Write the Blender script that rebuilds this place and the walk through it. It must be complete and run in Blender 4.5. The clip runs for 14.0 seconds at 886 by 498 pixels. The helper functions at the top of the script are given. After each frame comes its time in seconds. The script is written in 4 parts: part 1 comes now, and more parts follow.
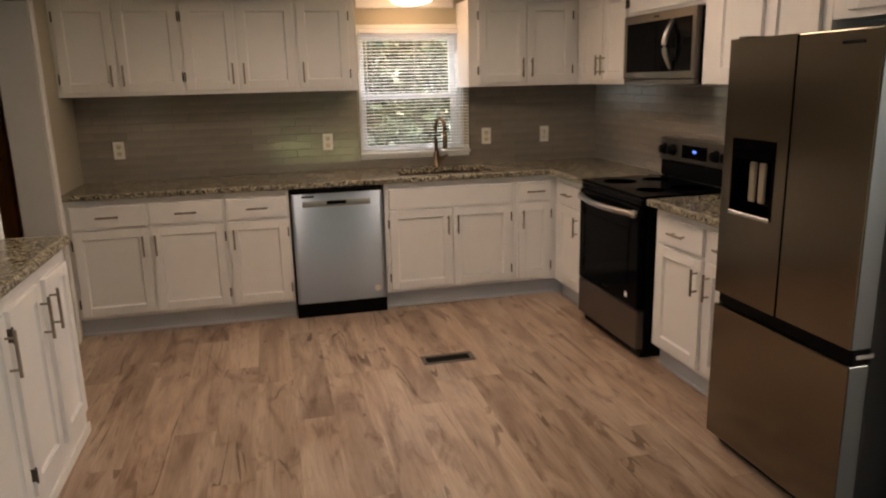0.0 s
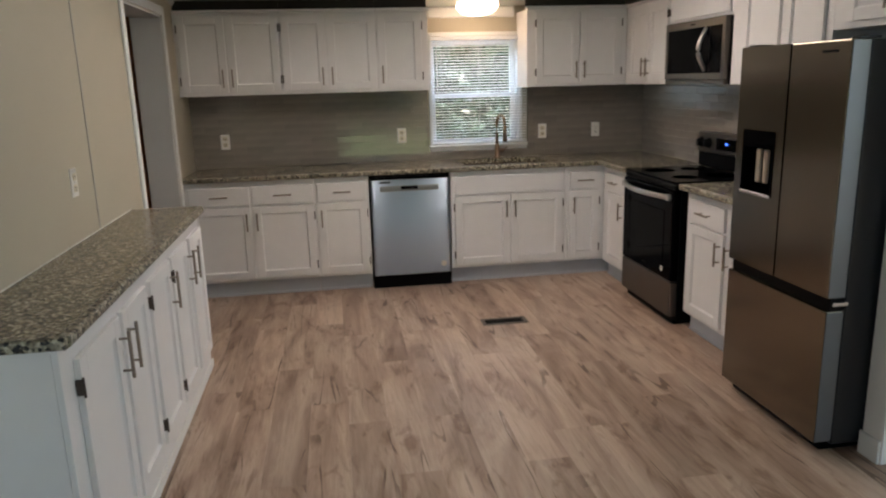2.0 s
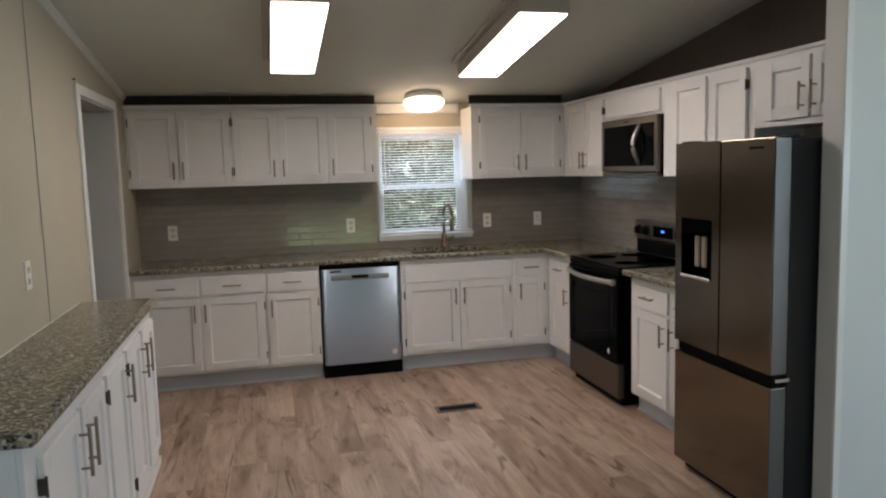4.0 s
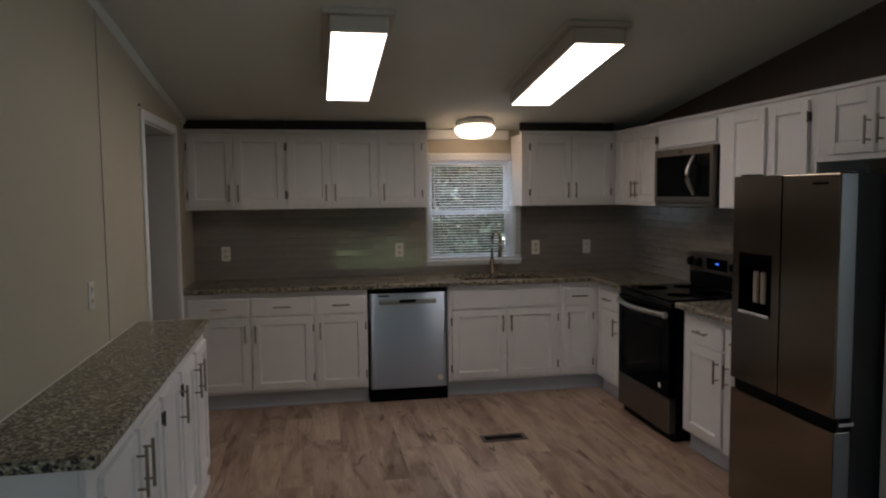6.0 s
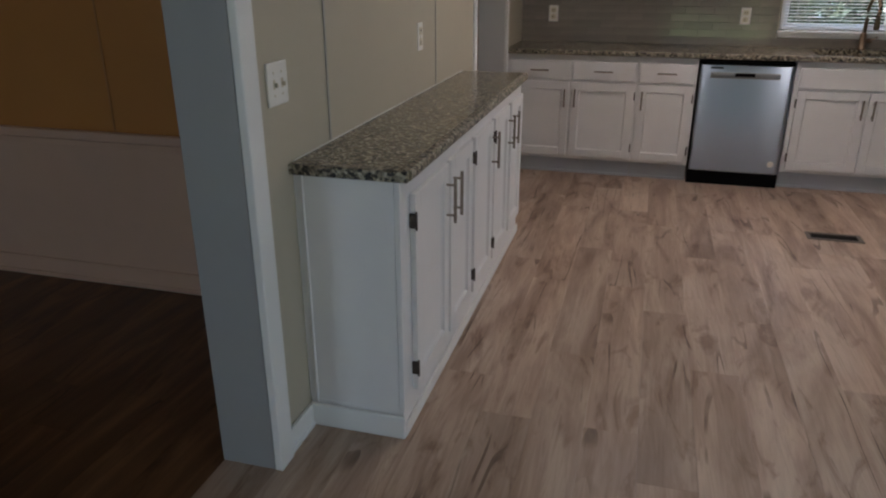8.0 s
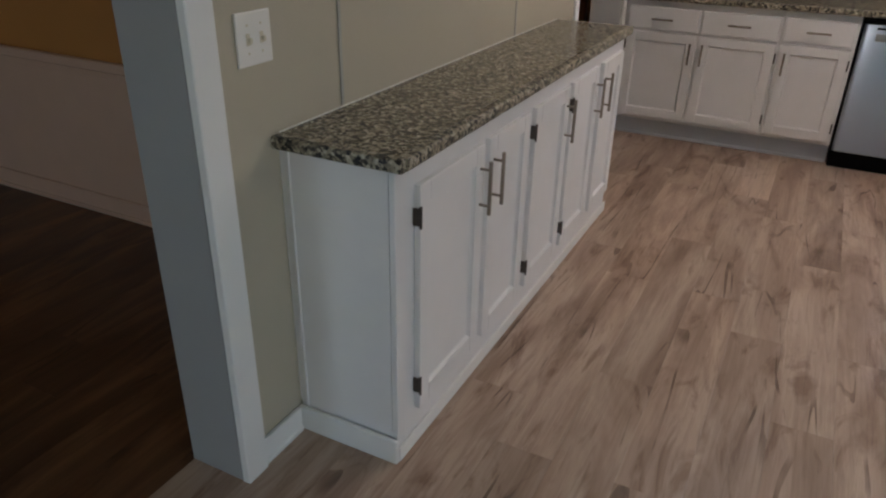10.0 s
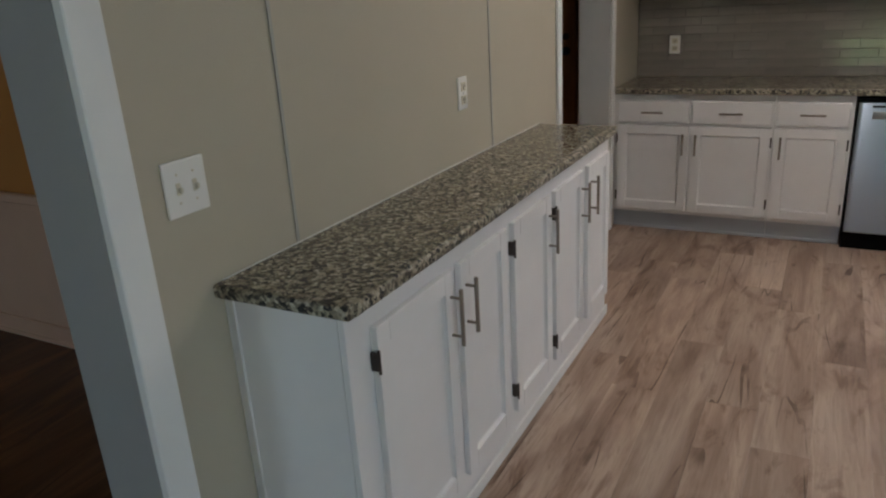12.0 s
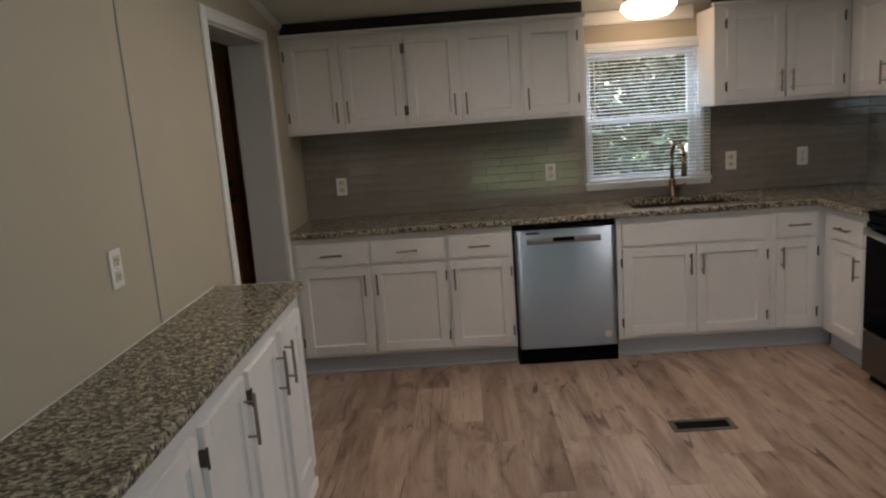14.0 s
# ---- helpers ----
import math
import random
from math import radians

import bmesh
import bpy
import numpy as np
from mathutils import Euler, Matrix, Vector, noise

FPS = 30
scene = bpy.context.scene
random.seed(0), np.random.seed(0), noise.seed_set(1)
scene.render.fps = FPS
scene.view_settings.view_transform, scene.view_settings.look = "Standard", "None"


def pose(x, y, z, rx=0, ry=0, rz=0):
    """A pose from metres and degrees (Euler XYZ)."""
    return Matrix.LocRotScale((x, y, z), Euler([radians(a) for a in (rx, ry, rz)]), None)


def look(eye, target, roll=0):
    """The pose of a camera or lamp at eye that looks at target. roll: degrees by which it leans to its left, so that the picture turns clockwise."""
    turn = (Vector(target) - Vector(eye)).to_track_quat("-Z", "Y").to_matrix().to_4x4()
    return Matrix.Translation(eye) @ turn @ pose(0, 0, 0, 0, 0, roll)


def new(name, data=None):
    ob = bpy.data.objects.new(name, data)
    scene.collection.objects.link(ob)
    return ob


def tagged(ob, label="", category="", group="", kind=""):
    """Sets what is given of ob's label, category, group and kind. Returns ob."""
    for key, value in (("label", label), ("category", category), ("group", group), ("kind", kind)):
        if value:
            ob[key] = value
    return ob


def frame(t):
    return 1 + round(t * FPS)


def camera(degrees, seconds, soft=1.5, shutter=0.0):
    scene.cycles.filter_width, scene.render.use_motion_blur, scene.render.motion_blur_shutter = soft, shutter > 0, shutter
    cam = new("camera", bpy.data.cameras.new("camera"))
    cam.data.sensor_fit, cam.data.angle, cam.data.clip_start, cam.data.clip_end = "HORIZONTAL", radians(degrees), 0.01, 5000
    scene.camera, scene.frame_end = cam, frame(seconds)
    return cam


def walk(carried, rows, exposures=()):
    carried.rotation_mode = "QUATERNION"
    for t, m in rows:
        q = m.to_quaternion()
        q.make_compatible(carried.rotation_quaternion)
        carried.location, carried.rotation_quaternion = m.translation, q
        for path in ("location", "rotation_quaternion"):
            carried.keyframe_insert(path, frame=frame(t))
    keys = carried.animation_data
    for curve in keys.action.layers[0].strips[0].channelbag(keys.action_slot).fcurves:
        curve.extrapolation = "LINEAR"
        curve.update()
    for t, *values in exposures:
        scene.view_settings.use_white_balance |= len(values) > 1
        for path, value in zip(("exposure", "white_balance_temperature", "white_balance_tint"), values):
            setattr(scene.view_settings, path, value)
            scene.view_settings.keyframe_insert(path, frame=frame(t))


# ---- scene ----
cam = camera(63.4, 14.0, soft=2.2)
PATH = [
    (0, (1.247, -5.306, 1.541), (1.695, -3.411, 1.082), -1.4),
    (0.5, (1.167, -5.469, 1.555), (1.586, -3.547, 1.195), -1.3),
    (1, (1.037, -5.657, 1.55), (1.488, -3.766, 1.084), -0.9),
    (1.5, (1.084, -5.88, 1.536), (1.378, -3.962, 1.053), -0.7),
    (2, (1.096, -5.976, 1.553), (1.381, -4.05, 1.097), -1.6),
    (2.5, (1.043, -6.013, 1.555), (1.348, -4.084, 1.122), -1.8),
    (3, (0.985, -6.041, 1.556), (1.354, -4.111, 1.182), -1.5),
    (3.5, (0.967, -6.043, 1.57), (1.406, -4.117, 1.261), -1.5),
    (3.7, (0.982, -6.038, 1.565), (1.447, -4.11, 1.308), -1.6),
    (5.8, (0.953, -6.047, 1.597), (1.412, -4.106, 1.447), -0.9),
    (6, (0.942, -6.023, 1.6), (1.299, -4.061, 1.444), -0.6),
    (6.5, (0.912, -6.008, 1.606), (1.013, -4.022, 1.392), -0.1),
    (7, (0.903, -5.988, 1.587), (0.75, -4.025, 1.237), 0.7),
    (7.5, (0.966, -5.963, 1.541), (0.532, -4.083, 1.014), 0.4),
    (8, (1.003, -5.95, 1.471), (0.502, -4.158, 0.737), -0.1),
    (8.2, (1.023, -5.952, 1.452), (0.515, -4.173, 0.692), -0.5),
    (10.3, (1.222, -5.293, 1.478), (0.322, -3.746, 0.584), 0.0),
    (10.5, (1.274, -5.238, 1.475), (0.289, -3.716, 0.63), -1.2),
    (11, (1.291, -5.166, 1.479), (0.19, -3.675, 0.728), -2.3),
    (11.5, (1.31, -5.143, 1.484), (0.22, -3.639, 0.742), -4.2),
    (12, (1.204, -5.165, 1.516), (0.296, -3.51, 0.854), -3.5),
    (12.5, (1.062, -5.217, 1.55), (0.521, -3.372, 1.001), -4.1),
    (13, (1.032, -5.14, 1.57), (0.616, -3.245, 1.085), -3.5),
    (13.5, (1.072, -4.944, 1.569), (0.834, -3.001, 1.161), -5.9),
    (14, (1.06, -4.85, 1.568), (0.996, -2.886, 1.195), -4.2),
]
EXPOSURES = [(0.0, 1.66, 8300, 16), (0.8, 1.76, 7500, 12), (1.6, 1.8, 6700, 9), (3.5, 1.88, 6250, 8), (6.0, 0.58, 6300, 11), (6.8, 0.60, 6300, 12), (7.5, 0.89, 6200, 13), (8.0, 1.32, 6200, 13), (10.5, 1.49, 6400, 12), (11.5, 1.44, 6200, 10), (12.5, 1.52, 6150, 7), (13.4, 1.47, 6300, 8), (14.0, 1.21, 6500, 9)]
walk(cam, [(t, look(eye, target, roll)) for t, eye, target, roll in PATH], EXPOSURES)

# ---- light ----
world = bpy.data.worlds.new("sky")
scene.world = world
world.use_nodes = True
sky = world.node_tree.nodes.new("ShaderNodeTexSky")
sky.sky_type, sky.sun_disc = "NISHITA", False
sky.sun_elevation, sky.sun_rotation = radians(52), radians(90)
world.node_tree.nodes["Background"].inputs["Strength"].default_value = 0.15
world.node_tree.links.new(sky.outputs["Color"], world.node_tree.nodes["Background"].inputs["Color"])
sun_data = bpy.data.lights.new("sun", "SUN")
sun_data.energy, sun_data.angle, sun_data.color = 5.0, radians(0.6), (1.0, 0.95, 0.86)
sun = new("sun", sun_data)
sun.matrix_world = look((0, 0, 20), (Vector((0, 0, 20)) - Vector((math.sin(radians(90)) * 0.62, math.cos(radians(90)) * 0.62, 0.79))))


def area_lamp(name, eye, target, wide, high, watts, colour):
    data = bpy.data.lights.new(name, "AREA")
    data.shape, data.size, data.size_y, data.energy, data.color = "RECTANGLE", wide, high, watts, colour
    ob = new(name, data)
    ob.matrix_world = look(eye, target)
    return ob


XE_WIN = 6.4
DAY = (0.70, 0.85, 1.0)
area_lamp("daylight_east_window", (XE_WIN - 0.03, -6.4, 1.42), (0, -6.4, 1.2), 1.7, 1.1, 19, DAY)
area_lamp("daylight_west_window", (-1.6, -9.17, 1.42), (-1.6, -4, 1.3), 1.3, 1.1, 6.5, DAY)
# Fill lamp added outside above the window, out of view, to brighten the blind
area_lamp("fill_sink_window", (2.31, 0.42, 2.22), (2.31, 0.05, 1.45), 1.0, 0.5, 12, DAY)


# ---- materials ----
def material(name, colour, rough=0.5, metal=0.0, vary=0.08, scale=6.0, bump=0.0, bump_scale=60.0, spec=0.5, stretch=(1, 1, 1), dirt=0.0, random_piece=0.0):
    """A painted, metal or plastic surface with variation at two scales and a fine relief."""
    m = bpy.data.materials.new(name)
    m.use_nodes = True
    nt = m.node_tree
    b = nt.nodes["Principled BSDF"]
    b.inputs["Roughness"].default_value, b.inputs["Metallic"].default_value = rough, metal
    b.inputs["Specular IOR Level"].default_value = spec
    co = nt.nodes.new("ShaderNodeTexCoord")
    mp = nt.nodes.new("ShaderNodeMapping")
    mp.inputs["Scale"].default_value = stretch
    nt.links.new(co.outputs["Object"], mp.inputs["Vector"])
    n1 = nt.nodes.new("ShaderNodeTexNoise")
    n1.inputs["Scale"].default_value, n1.inputs["Detail"].default_value = scale, 5
    nt.links.new(mp.outputs["Vector"], n1.inputs["Vector"])
    n2 = nt.nodes.new("ShaderNodeTexNoise")
    n2.inputs["Scale"].default_value, n2.inputs["Detail"].default_value = scale * 0.17, 3
    nt.links.new(mp.outputs["Vector"], n2.inputs["Vector"])
    mix = nt.nodes.new("ShaderNodeMix")
    mix.data_type = "RGBA"
    low = [max(0, c * (1 - vary)) for c in colour]
    high = [min(1, c * (1 + vary)) for c in colour]
    mix.inputs["A"].default_value, mix.inputs["B"].default_value = (*low, 1), (*high, 1)
    add = nt.nodes.new("ShaderNodeMath")
    add.operation = "MULTIPLY_ADD"
    add.inputs[1].default_value = 0.5
    nt.links.new(n1.outputs["Fac"], add.inputs[0])
    half = nt.nodes.new("ShaderNodeMath")
    half.operation = "MULTIPLY"
    half.inputs[1].default_value = 0.5
    nt.links.new(n2.outputs["Fac"], half.inputs[0])
    nt.links.new(half.outputs[0], add.inputs[2])
    fac = nt.nodes.new("ShaderNodeMapRange")
    fac.inputs["From Min"].default_value, fac.inputs["From Max"].default_value = 0.3, 0.7
    nt.links.new(add.outputs[0], fac.inputs["Value"])
    nt.links.new(fac.outputs[0], mix.inputs["Factor"])
    out = mix.outputs["Result"]
    if random_piece:
        info = nt.nodes.new("ShaderNodeObjectInfo")
        hsv = nt.nodes.new("ShaderNodeHueSaturation")
        rng = nt.nodes.new("ShaderNodeMapRange")
        rng.inputs["To Min"].default_value, rng.inputs["To Max"].default_value = 1 - random_piece, 1 + random_piece
        nt.links.new(info.outputs["Random"], rng.inputs["Value"])
        nt.links.new(rng.outputs[0], hsv.inputs["Value"])
        nt.links.new(out, hsv.inputs["Color"])
        out = hsv.outputs["Color"]
    nt.links.new(out, b.inputs["Base Color"])
    rr = nt.nodes.new("ShaderNodeMapRange")
    rr.inputs["To Min"].default_value, rr.inputs["To Max"].default_value = max(0.02, rough * 0.85), min(1, rough * 1.15)
    nt.links.new(n2.outputs["Fac"], rr.inputs["Value"])
    nt.links.new(rr.outputs[0], b.inputs["Roughness"])
    if bump:
        n3 = nt.nodes.new("ShaderNodeTexNoise")
        n3.inputs["Scale"].default_value, n3.inputs["Detail"].default_value = bump_scale, 3
        nt.links.new(mp.outputs["Vector"], n3.inputs["Vector"])
        bp = nt.nodes.new("ShaderNodeBump")
        bp.inputs["Strength"].default_value, bp.inputs["Distance"].default_value = bump, 0.004
        nt.links.new(n3.outputs["Fac"], bp.inputs["Height"])
        nt.links.new(bp.outputs["Normal"], b.inputs["Normal"])
    return m


def granite(name, rough):
    m = bpy.data.materials.new(name)
    m.use_nodes = True
    nt = m.node_tree
    b = nt.nodes["Principled BSDF"]
    b.inputs["Roughness"].default_value = rough
    co = nt.nodes.new("ShaderNodeTexCoord")
    bend = nt.nodes.new("ShaderNodeTexNoise")
    bend.inputs["Scale"].default_value, bend.inputs["Detail"].default_value = 70, 2
    nt.links.new(co.outputs["Object"], bend.inputs["Vector"])
    bent = nt.nodes.new("ShaderNodeVectorMath")
    bent.operation = "MULTIPLY_ADD"
    bent.inputs[1].default_value = (0.004, 0.004, 0.004)
    nt.links.new(bend.outputs["Color"], bent.inputs[0])
    nt.links.new(co.outputs["Object"], bent.inputs[2])

    def noise_ramp(scale, detail, stops, kind="noise"):
        if kind == "noise":
            n = nt.nodes.new("ShaderNodeTexNoise")
            n.inputs["Detail"].default_value = detail
            n.inputs["Roughness"].default_value = 0.65
            out = n.outputs["Fac"]
        else:
            n = nt.nodes.new("ShaderNodeTexVoronoi")
            sep = nt.nodes.new("ShaderNodeSeparateColor")
            nt.links.new(n.outputs["Color"], sep.inputs["Color"])
            out = sep.outputs["Red"]
        n.inputs["Scale"].default_value = scale
        nt.links.new(bent.outputs[0] if kind == "voronoi" else co.outputs["Object"], n.inputs["Vector"])
        r = nt.nodes.new("ShaderNodeValToRGB")
        while len(r.color_ramp.elements) < len(stops):
            r.color_ramp.elements.new(0.5)
        for e, (p, c) in zip(r.color_ramp.elements, stops):
            e.position, e.color = p, (*c, 1)
        nt.links.new(out, r.inputs["Fac"])
        return r.outputs["Color"]

    cells = noise_ramp(100, 0, [(0.16, (0.012, 0.012, 0.012)), (0.26, (0.13, 0.115, 0.09)), (0.50, (0.30, 0.272, 0.21)), (0.78, (0.43, 0.40, 0.32)), (1.0, (0.60, 0.57, 0.49))], "voronoi")
    blotch = noise_ramp(40, 5, [(0.36, (0.25, 0.23, 0.21)), (0.46, (0.70, 0.66, 0.58)), (0.57, (1.0, 0.97, 0.88)), (0.70, (1.0, 0.98, 0.93))])
    specks = noise_ramp(80, 4, [(0.40, (0.03, 0.028, 0.028)), (0.45, (1, 1, 1))])
    for i, other in enumerate((blotch, specks)):
        mix = nt.nodes.new("ShaderNodeMix")
        mix.data_type, mix.blend_type = "RGBA", "MULTIPLY"
        mix.inputs["Factor"].default_value = 0.75
        nt.links.new(cells, mix.inputs["A"])
        nt.links.new(other, mix.inputs["B"])
        cells = mix.outputs["Result"]
    nt.links.new(cells, b.inputs["Base Color"])
    return m


def wood_plank(name, dark, mid, light, rough, along=(9.0, 0.9, 9.0), cracks=0.75):
    """Printed vinyl wood: long grain, knots and cracks along y, each plank with its own tone and figure."""
    m = bpy.data.materials.new(name)
    m.use_nodes = True
    nt = m.node_tree
    b = nt.nodes["Principled BSDF"]
    co = nt.nodes.new("ShaderNodeTexCoord")
    info = nt.nodes.new("ShaderNodeObjectInfo")
    geo = nt.nodes.new("ShaderNodeNewGeometry")
    both = nt.nodes.new("ShaderNodeMath")
    both.operation = "ADD"
    nt.links.new(info.outputs["Random"], both.inputs[0])
    nt.links.new(geo.outputs["Random Per Island"], both.inputs[1])
    shift = nt.nodes.new("ShaderNodeVectorMath")
    shift.operation = "MULTIPLY_ADD"
    shift.inputs[1].default_value = (37.0, 53.0, 19.0)
    nt.links.new(both.outputs[0], shift.inputs[0])
    nt.links.new(co.outputs["Object"], shift.inputs[2])

    def grain(scale, detail, stretch, distortion=0.0, rough_=0.55):
        mp = nt.nodes.new("ShaderNodeMapping")
        mp.inputs["Scale"].default_value = stretch
        nt.links.new(shift.outputs[0], mp.inputs["Vector"])
        n = nt.nodes.new("ShaderNodeTexNoise")
        n.inputs["Scale"].default_value, n.inputs["Detail"].default_value = scale, detail
        n.inputs["Distortion"].default_value, n.inputs["Roughness"].default_value = distortion, rough_
        nt.links.new(mp.outputs["Vector"], n.inputs["Vector"])
        return n.outputs["Fac"]

    def ramp(fac, stops):
        r = nt.nodes.new("ShaderNodeValToRGB")
        while len(r.color_ramp.elements) < len(stops):
            r.color_ramp.elements.new(0.5)
        for e, (p, c) in zip(r.color_ramp.elements, stops):
            e.position, e.color = p, (*c, 1)
        nt.links.new(fac, r.inputs["Fac"])
        return r.outputs["Color"]

    def mult(a, c, f):
        mix = nt.nodes.new("ShaderNodeMix")
        mix.data_type, mix.blend_type = "RGBA", "MULTIPLY"
        mix.inputs["Factor"].default_value = f
        nt.links.new(a, mix.inputs["A"])
        nt.links.new(c, mix.inputs["B"])
        return mix.outputs["Result"]

    broad = grain(1.0, 4, (along[0] * 0.6, along[1], 9), 1.2)
    colour = ramp(broad, [(0.30, dark), (0.48, mid), (0.64, light)])
    fine = grain(1.0, 6, (along[0] * 5, along[1] * 2.6, 9), 1.4, 0.72)
    colour = mult(colour, ramp(fine, [(0.36, (0.60, 0.54, 0.50)), (0.56, (1, 1, 1))]), 0.50)
    knots = grain(1.0, 4, (along[0] * 0.8, along[1] * 2.2, 9), 1.8, 0.6)
    colour = mult(colour, ramp(knots, [(0.32, (0.52, 0.43, 0.37)), (0.45, (1, 1, 1))]), 0.8)
    # long thin checks: the level lines of a drawn-out noise, broken up by a patchy one
    level = nt.nodes.new("ShaderNodeMath")
    level.operation = "COMPARE"
    level.inputs[1].default_value, level.inputs[2].default_value = 0.5, 0.011
    nt.links.new(grain(1.0, 1.5, (along[0] * 0.75, along[1] * 0.75, 5), 0.5), level.inputs[0])
    patch = nt.nodes.new("ShaderNodeMapRange")
    patch.inputs["From Min"].default_value, patch.inputs["From Max"].default_value = 0.50, 0.62
    nt.links.new(grain(1.0, 2, (along[0] * 0.7, along[1] * 3.2, 7)), patch.inputs["Value"])
    check = nt.nodes.new("ShaderNodeMath")
    check.operation = "MULTIPLY"
    nt.links.new(level.outputs[0], check.inputs[0])
    nt.links.new(patch.outputs[0], check.inputs[1])
    colour = mult(colour, ramp(check.outputs[0], [(0.0, (1, 1, 1)), (1.0, (0.22, 0.16, 0.125))]), cracks)
    tone = nt.nodes.new("ShaderNodeHueSaturation")
    rng = nt.nodes.new("ShaderNodeMapRange")
    rng.inputs["To Min"].default_value, rng.inputs["To Max"].default_value = 0.86, 1.10
    frac = nt.nodes.new("ShaderNodeMath")
    frac.operation = "FRACT"
    nt.links.new(both.outputs[0], frac.inputs[0])
    rng.inputs["From Max"].default_value = 1.0
    nt.links.new(frac.outputs[0], rng.inputs["Value"])
    nt.links.new(rng.outputs[0], tone.inputs["Value"])
    nt.links.new(colour, tone.inputs["Color"])
    nt.links.new(tone.outputs["Color"], b.inputs["Base Color"])
    rr = nt.nodes.new("ShaderNodeMapRange")
    rr.inputs["To Min"].default_value, rr.inputs["To Max"].default_value = rough * 0.85, rough * 1.2
    nt.links.new(fine, rr.inputs["Value"])
    nt.links.new(rr.outputs[0], b.inputs["Roughness"])
    bp = nt.nodes.new("ShaderNodeBump")
    bp.inputs["Strength"].default_value, bp.inputs["Distance"].default_value = 0.15, 0.002
    nt.links.new(fine, bp.inputs["Height"])
    nt.links.new(bp.outputs["Normal"], b.inputs["Normal"])
    return m


def glowing(name, colour, strength):
    m = bpy.data.materials.new(name)
    m.use_nodes = True
    b = m.node_tree.nodes["Principled BSDF"]
    b.inputs["Base Color"].default_value = (*colour, 1)
    b.inputs["Emission Color"].default_value = (*colour, 1)
    b.inputs["Emission Strength"].default_value = strength
    return m


def clear_glass(name):
    m = bpy.data.materials.new(name)
    m.use_nodes = True
    b = m.node_tree.nodes["Principled BSDF"]
    b.inputs["Transmission Weight"].default_value, b.inputs["Roughness"].default_value, b.inputs["IOR"].default_value = 1.0, 0.0, 1.45
    return m


WHITE = material("cabinet_paint", (0.80, 0.79, 0.785), 0.38, vary=0.03, scale=9, bump=0.05, bump_scale=120)
TRIM = material("trim_paint", (0.82, 0.82, 0.80), 0.40, vary=0.03, bump=0.04, bump_scale=90)
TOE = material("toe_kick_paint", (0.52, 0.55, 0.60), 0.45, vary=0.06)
WALL = material("wall_paint", (0.48, 0.435, 0.335), 0.62, vary=0.035, scale=3, bump=0.12, bump_scale=170)
# Paler, bluer than the other walls: daylight on the short wall put into colour
DAYLIT_WALL = material("daylit_wall_paint", (0.70, 0.73, 0.72), 0.6, vary=0.03, scale=3, bump=0.1, bump_scale=170)
GROOVE = material("groove_paint", (0.40, 0.39, 0.35), 0.7, vary=0.06)
CEIL = material("ceiling_paint", (0.60, 0.62, 0.57), 0.8, vary=0.03, scale=3, bump=0.3, bump_scale=110)
# Hall panelling brown; above the east cabinets the same colour paints in shade
PANEL_AND_SHADE = material("dark_panel_and_shade", (0.045, 0.031, 0.02), 0.6, vary=0.2, scale=5, stretch=(4, 4, 0.5))
TAN = material("tan_wall_paint", (0.50, 0.22, 0.055), 0.6, vary=0.06, scale=3, bump=0.08)
WAINSCOT = material("wainscot_paint", (0.66, 0.45, 0.33), 0.5, vary=0.05)
DOORWOOD = material("stained_door_wood", (0.42, 0.20, 0.075), 0.4, vary=0.3, scale=7, stretch=(6, 6, 0.6), bump=0.1)
STEEL_EDGE = material("steel_edge", (0.15, 0.152, 0.152), 0.5, 1.0, vary=0.05)
# Steel tinted dark brown: the basin's shade and reflection are put into colour
SINKSTEEL = material("shaded_sink_steel", (0.075, 0.058, 0.045), 0.4, 0.8, vary=0.15)
STEEL_DARK = material("dark_brushed_steel", (0.16, 0.142, 0.128), 0.36, 1.0, vary=0.06, scale=3, stretch=(1, 60, 1))
STEEL = material("brushed_steel", (0.50, 0.49, 0.48), 0.30, 1.0, vary=0.05, scale=3, stretch=(1, 1, 60), bump=0.03, bump_scale=30)
# Bluish base: the daylight mirrored in the dishwasher door is put into its colour
STEEL_V = material("brushed_steel_daylit", (0.52, 0.62, 0.76), 0.36, 1.0, vary=0.02, scale=2)

def brushed_level(m, amount):
    """Level brush lines on an upright sheet draw reflections out upright."""
    nt = m.node_tree
    b = nt.nodes["Principled BSDF"]
    b.inputs["Anisotropic"].default_value = amount
    up = nt.nodes.new("ShaderNodeCombineXYZ")
    up.inputs["Z"].default_value = 1.0
    nt.links.new(up.outputs["Vector"], b.inputs["Tangent"])


brushed_level(STEEL_V, 0.95)
STEEL_WARM = material("warm_brushed_steel", (0.215, 0.185, 0.146), 0.20, 1.0, vary=0.06, scale=3, stretch=(1, 60, 1), bump=0.03, bump_scale=30)
NICKEL = material("brushed_nickel", (0.29, 0.25, 0.21), 0.32, 1.0, vary=0.06, scale=20)
BRONZE = material("champagne_bronze", (0.24, 0.17, 0.115), 0.28, 1.0, vary=0.06, scale=20)
HINGE = material("dark_hinge_metal", (0.09, 0.075, 0.065), 0.45, 0.8, vary=0.2, scale=30)
BLACK = material("black_enamel", (0.004, 0.004, 0.0045), 0.4, vary=0.15, spec=0.06)
BLACKGLASS = material("black_glass", (0.002, 0.002, 0.0025), 0.06, vary=0.1, spec=0.03)
RUBBER = material("black_rubber", (0.018, 0.018, 0.02), 0.6, vary=0.2)
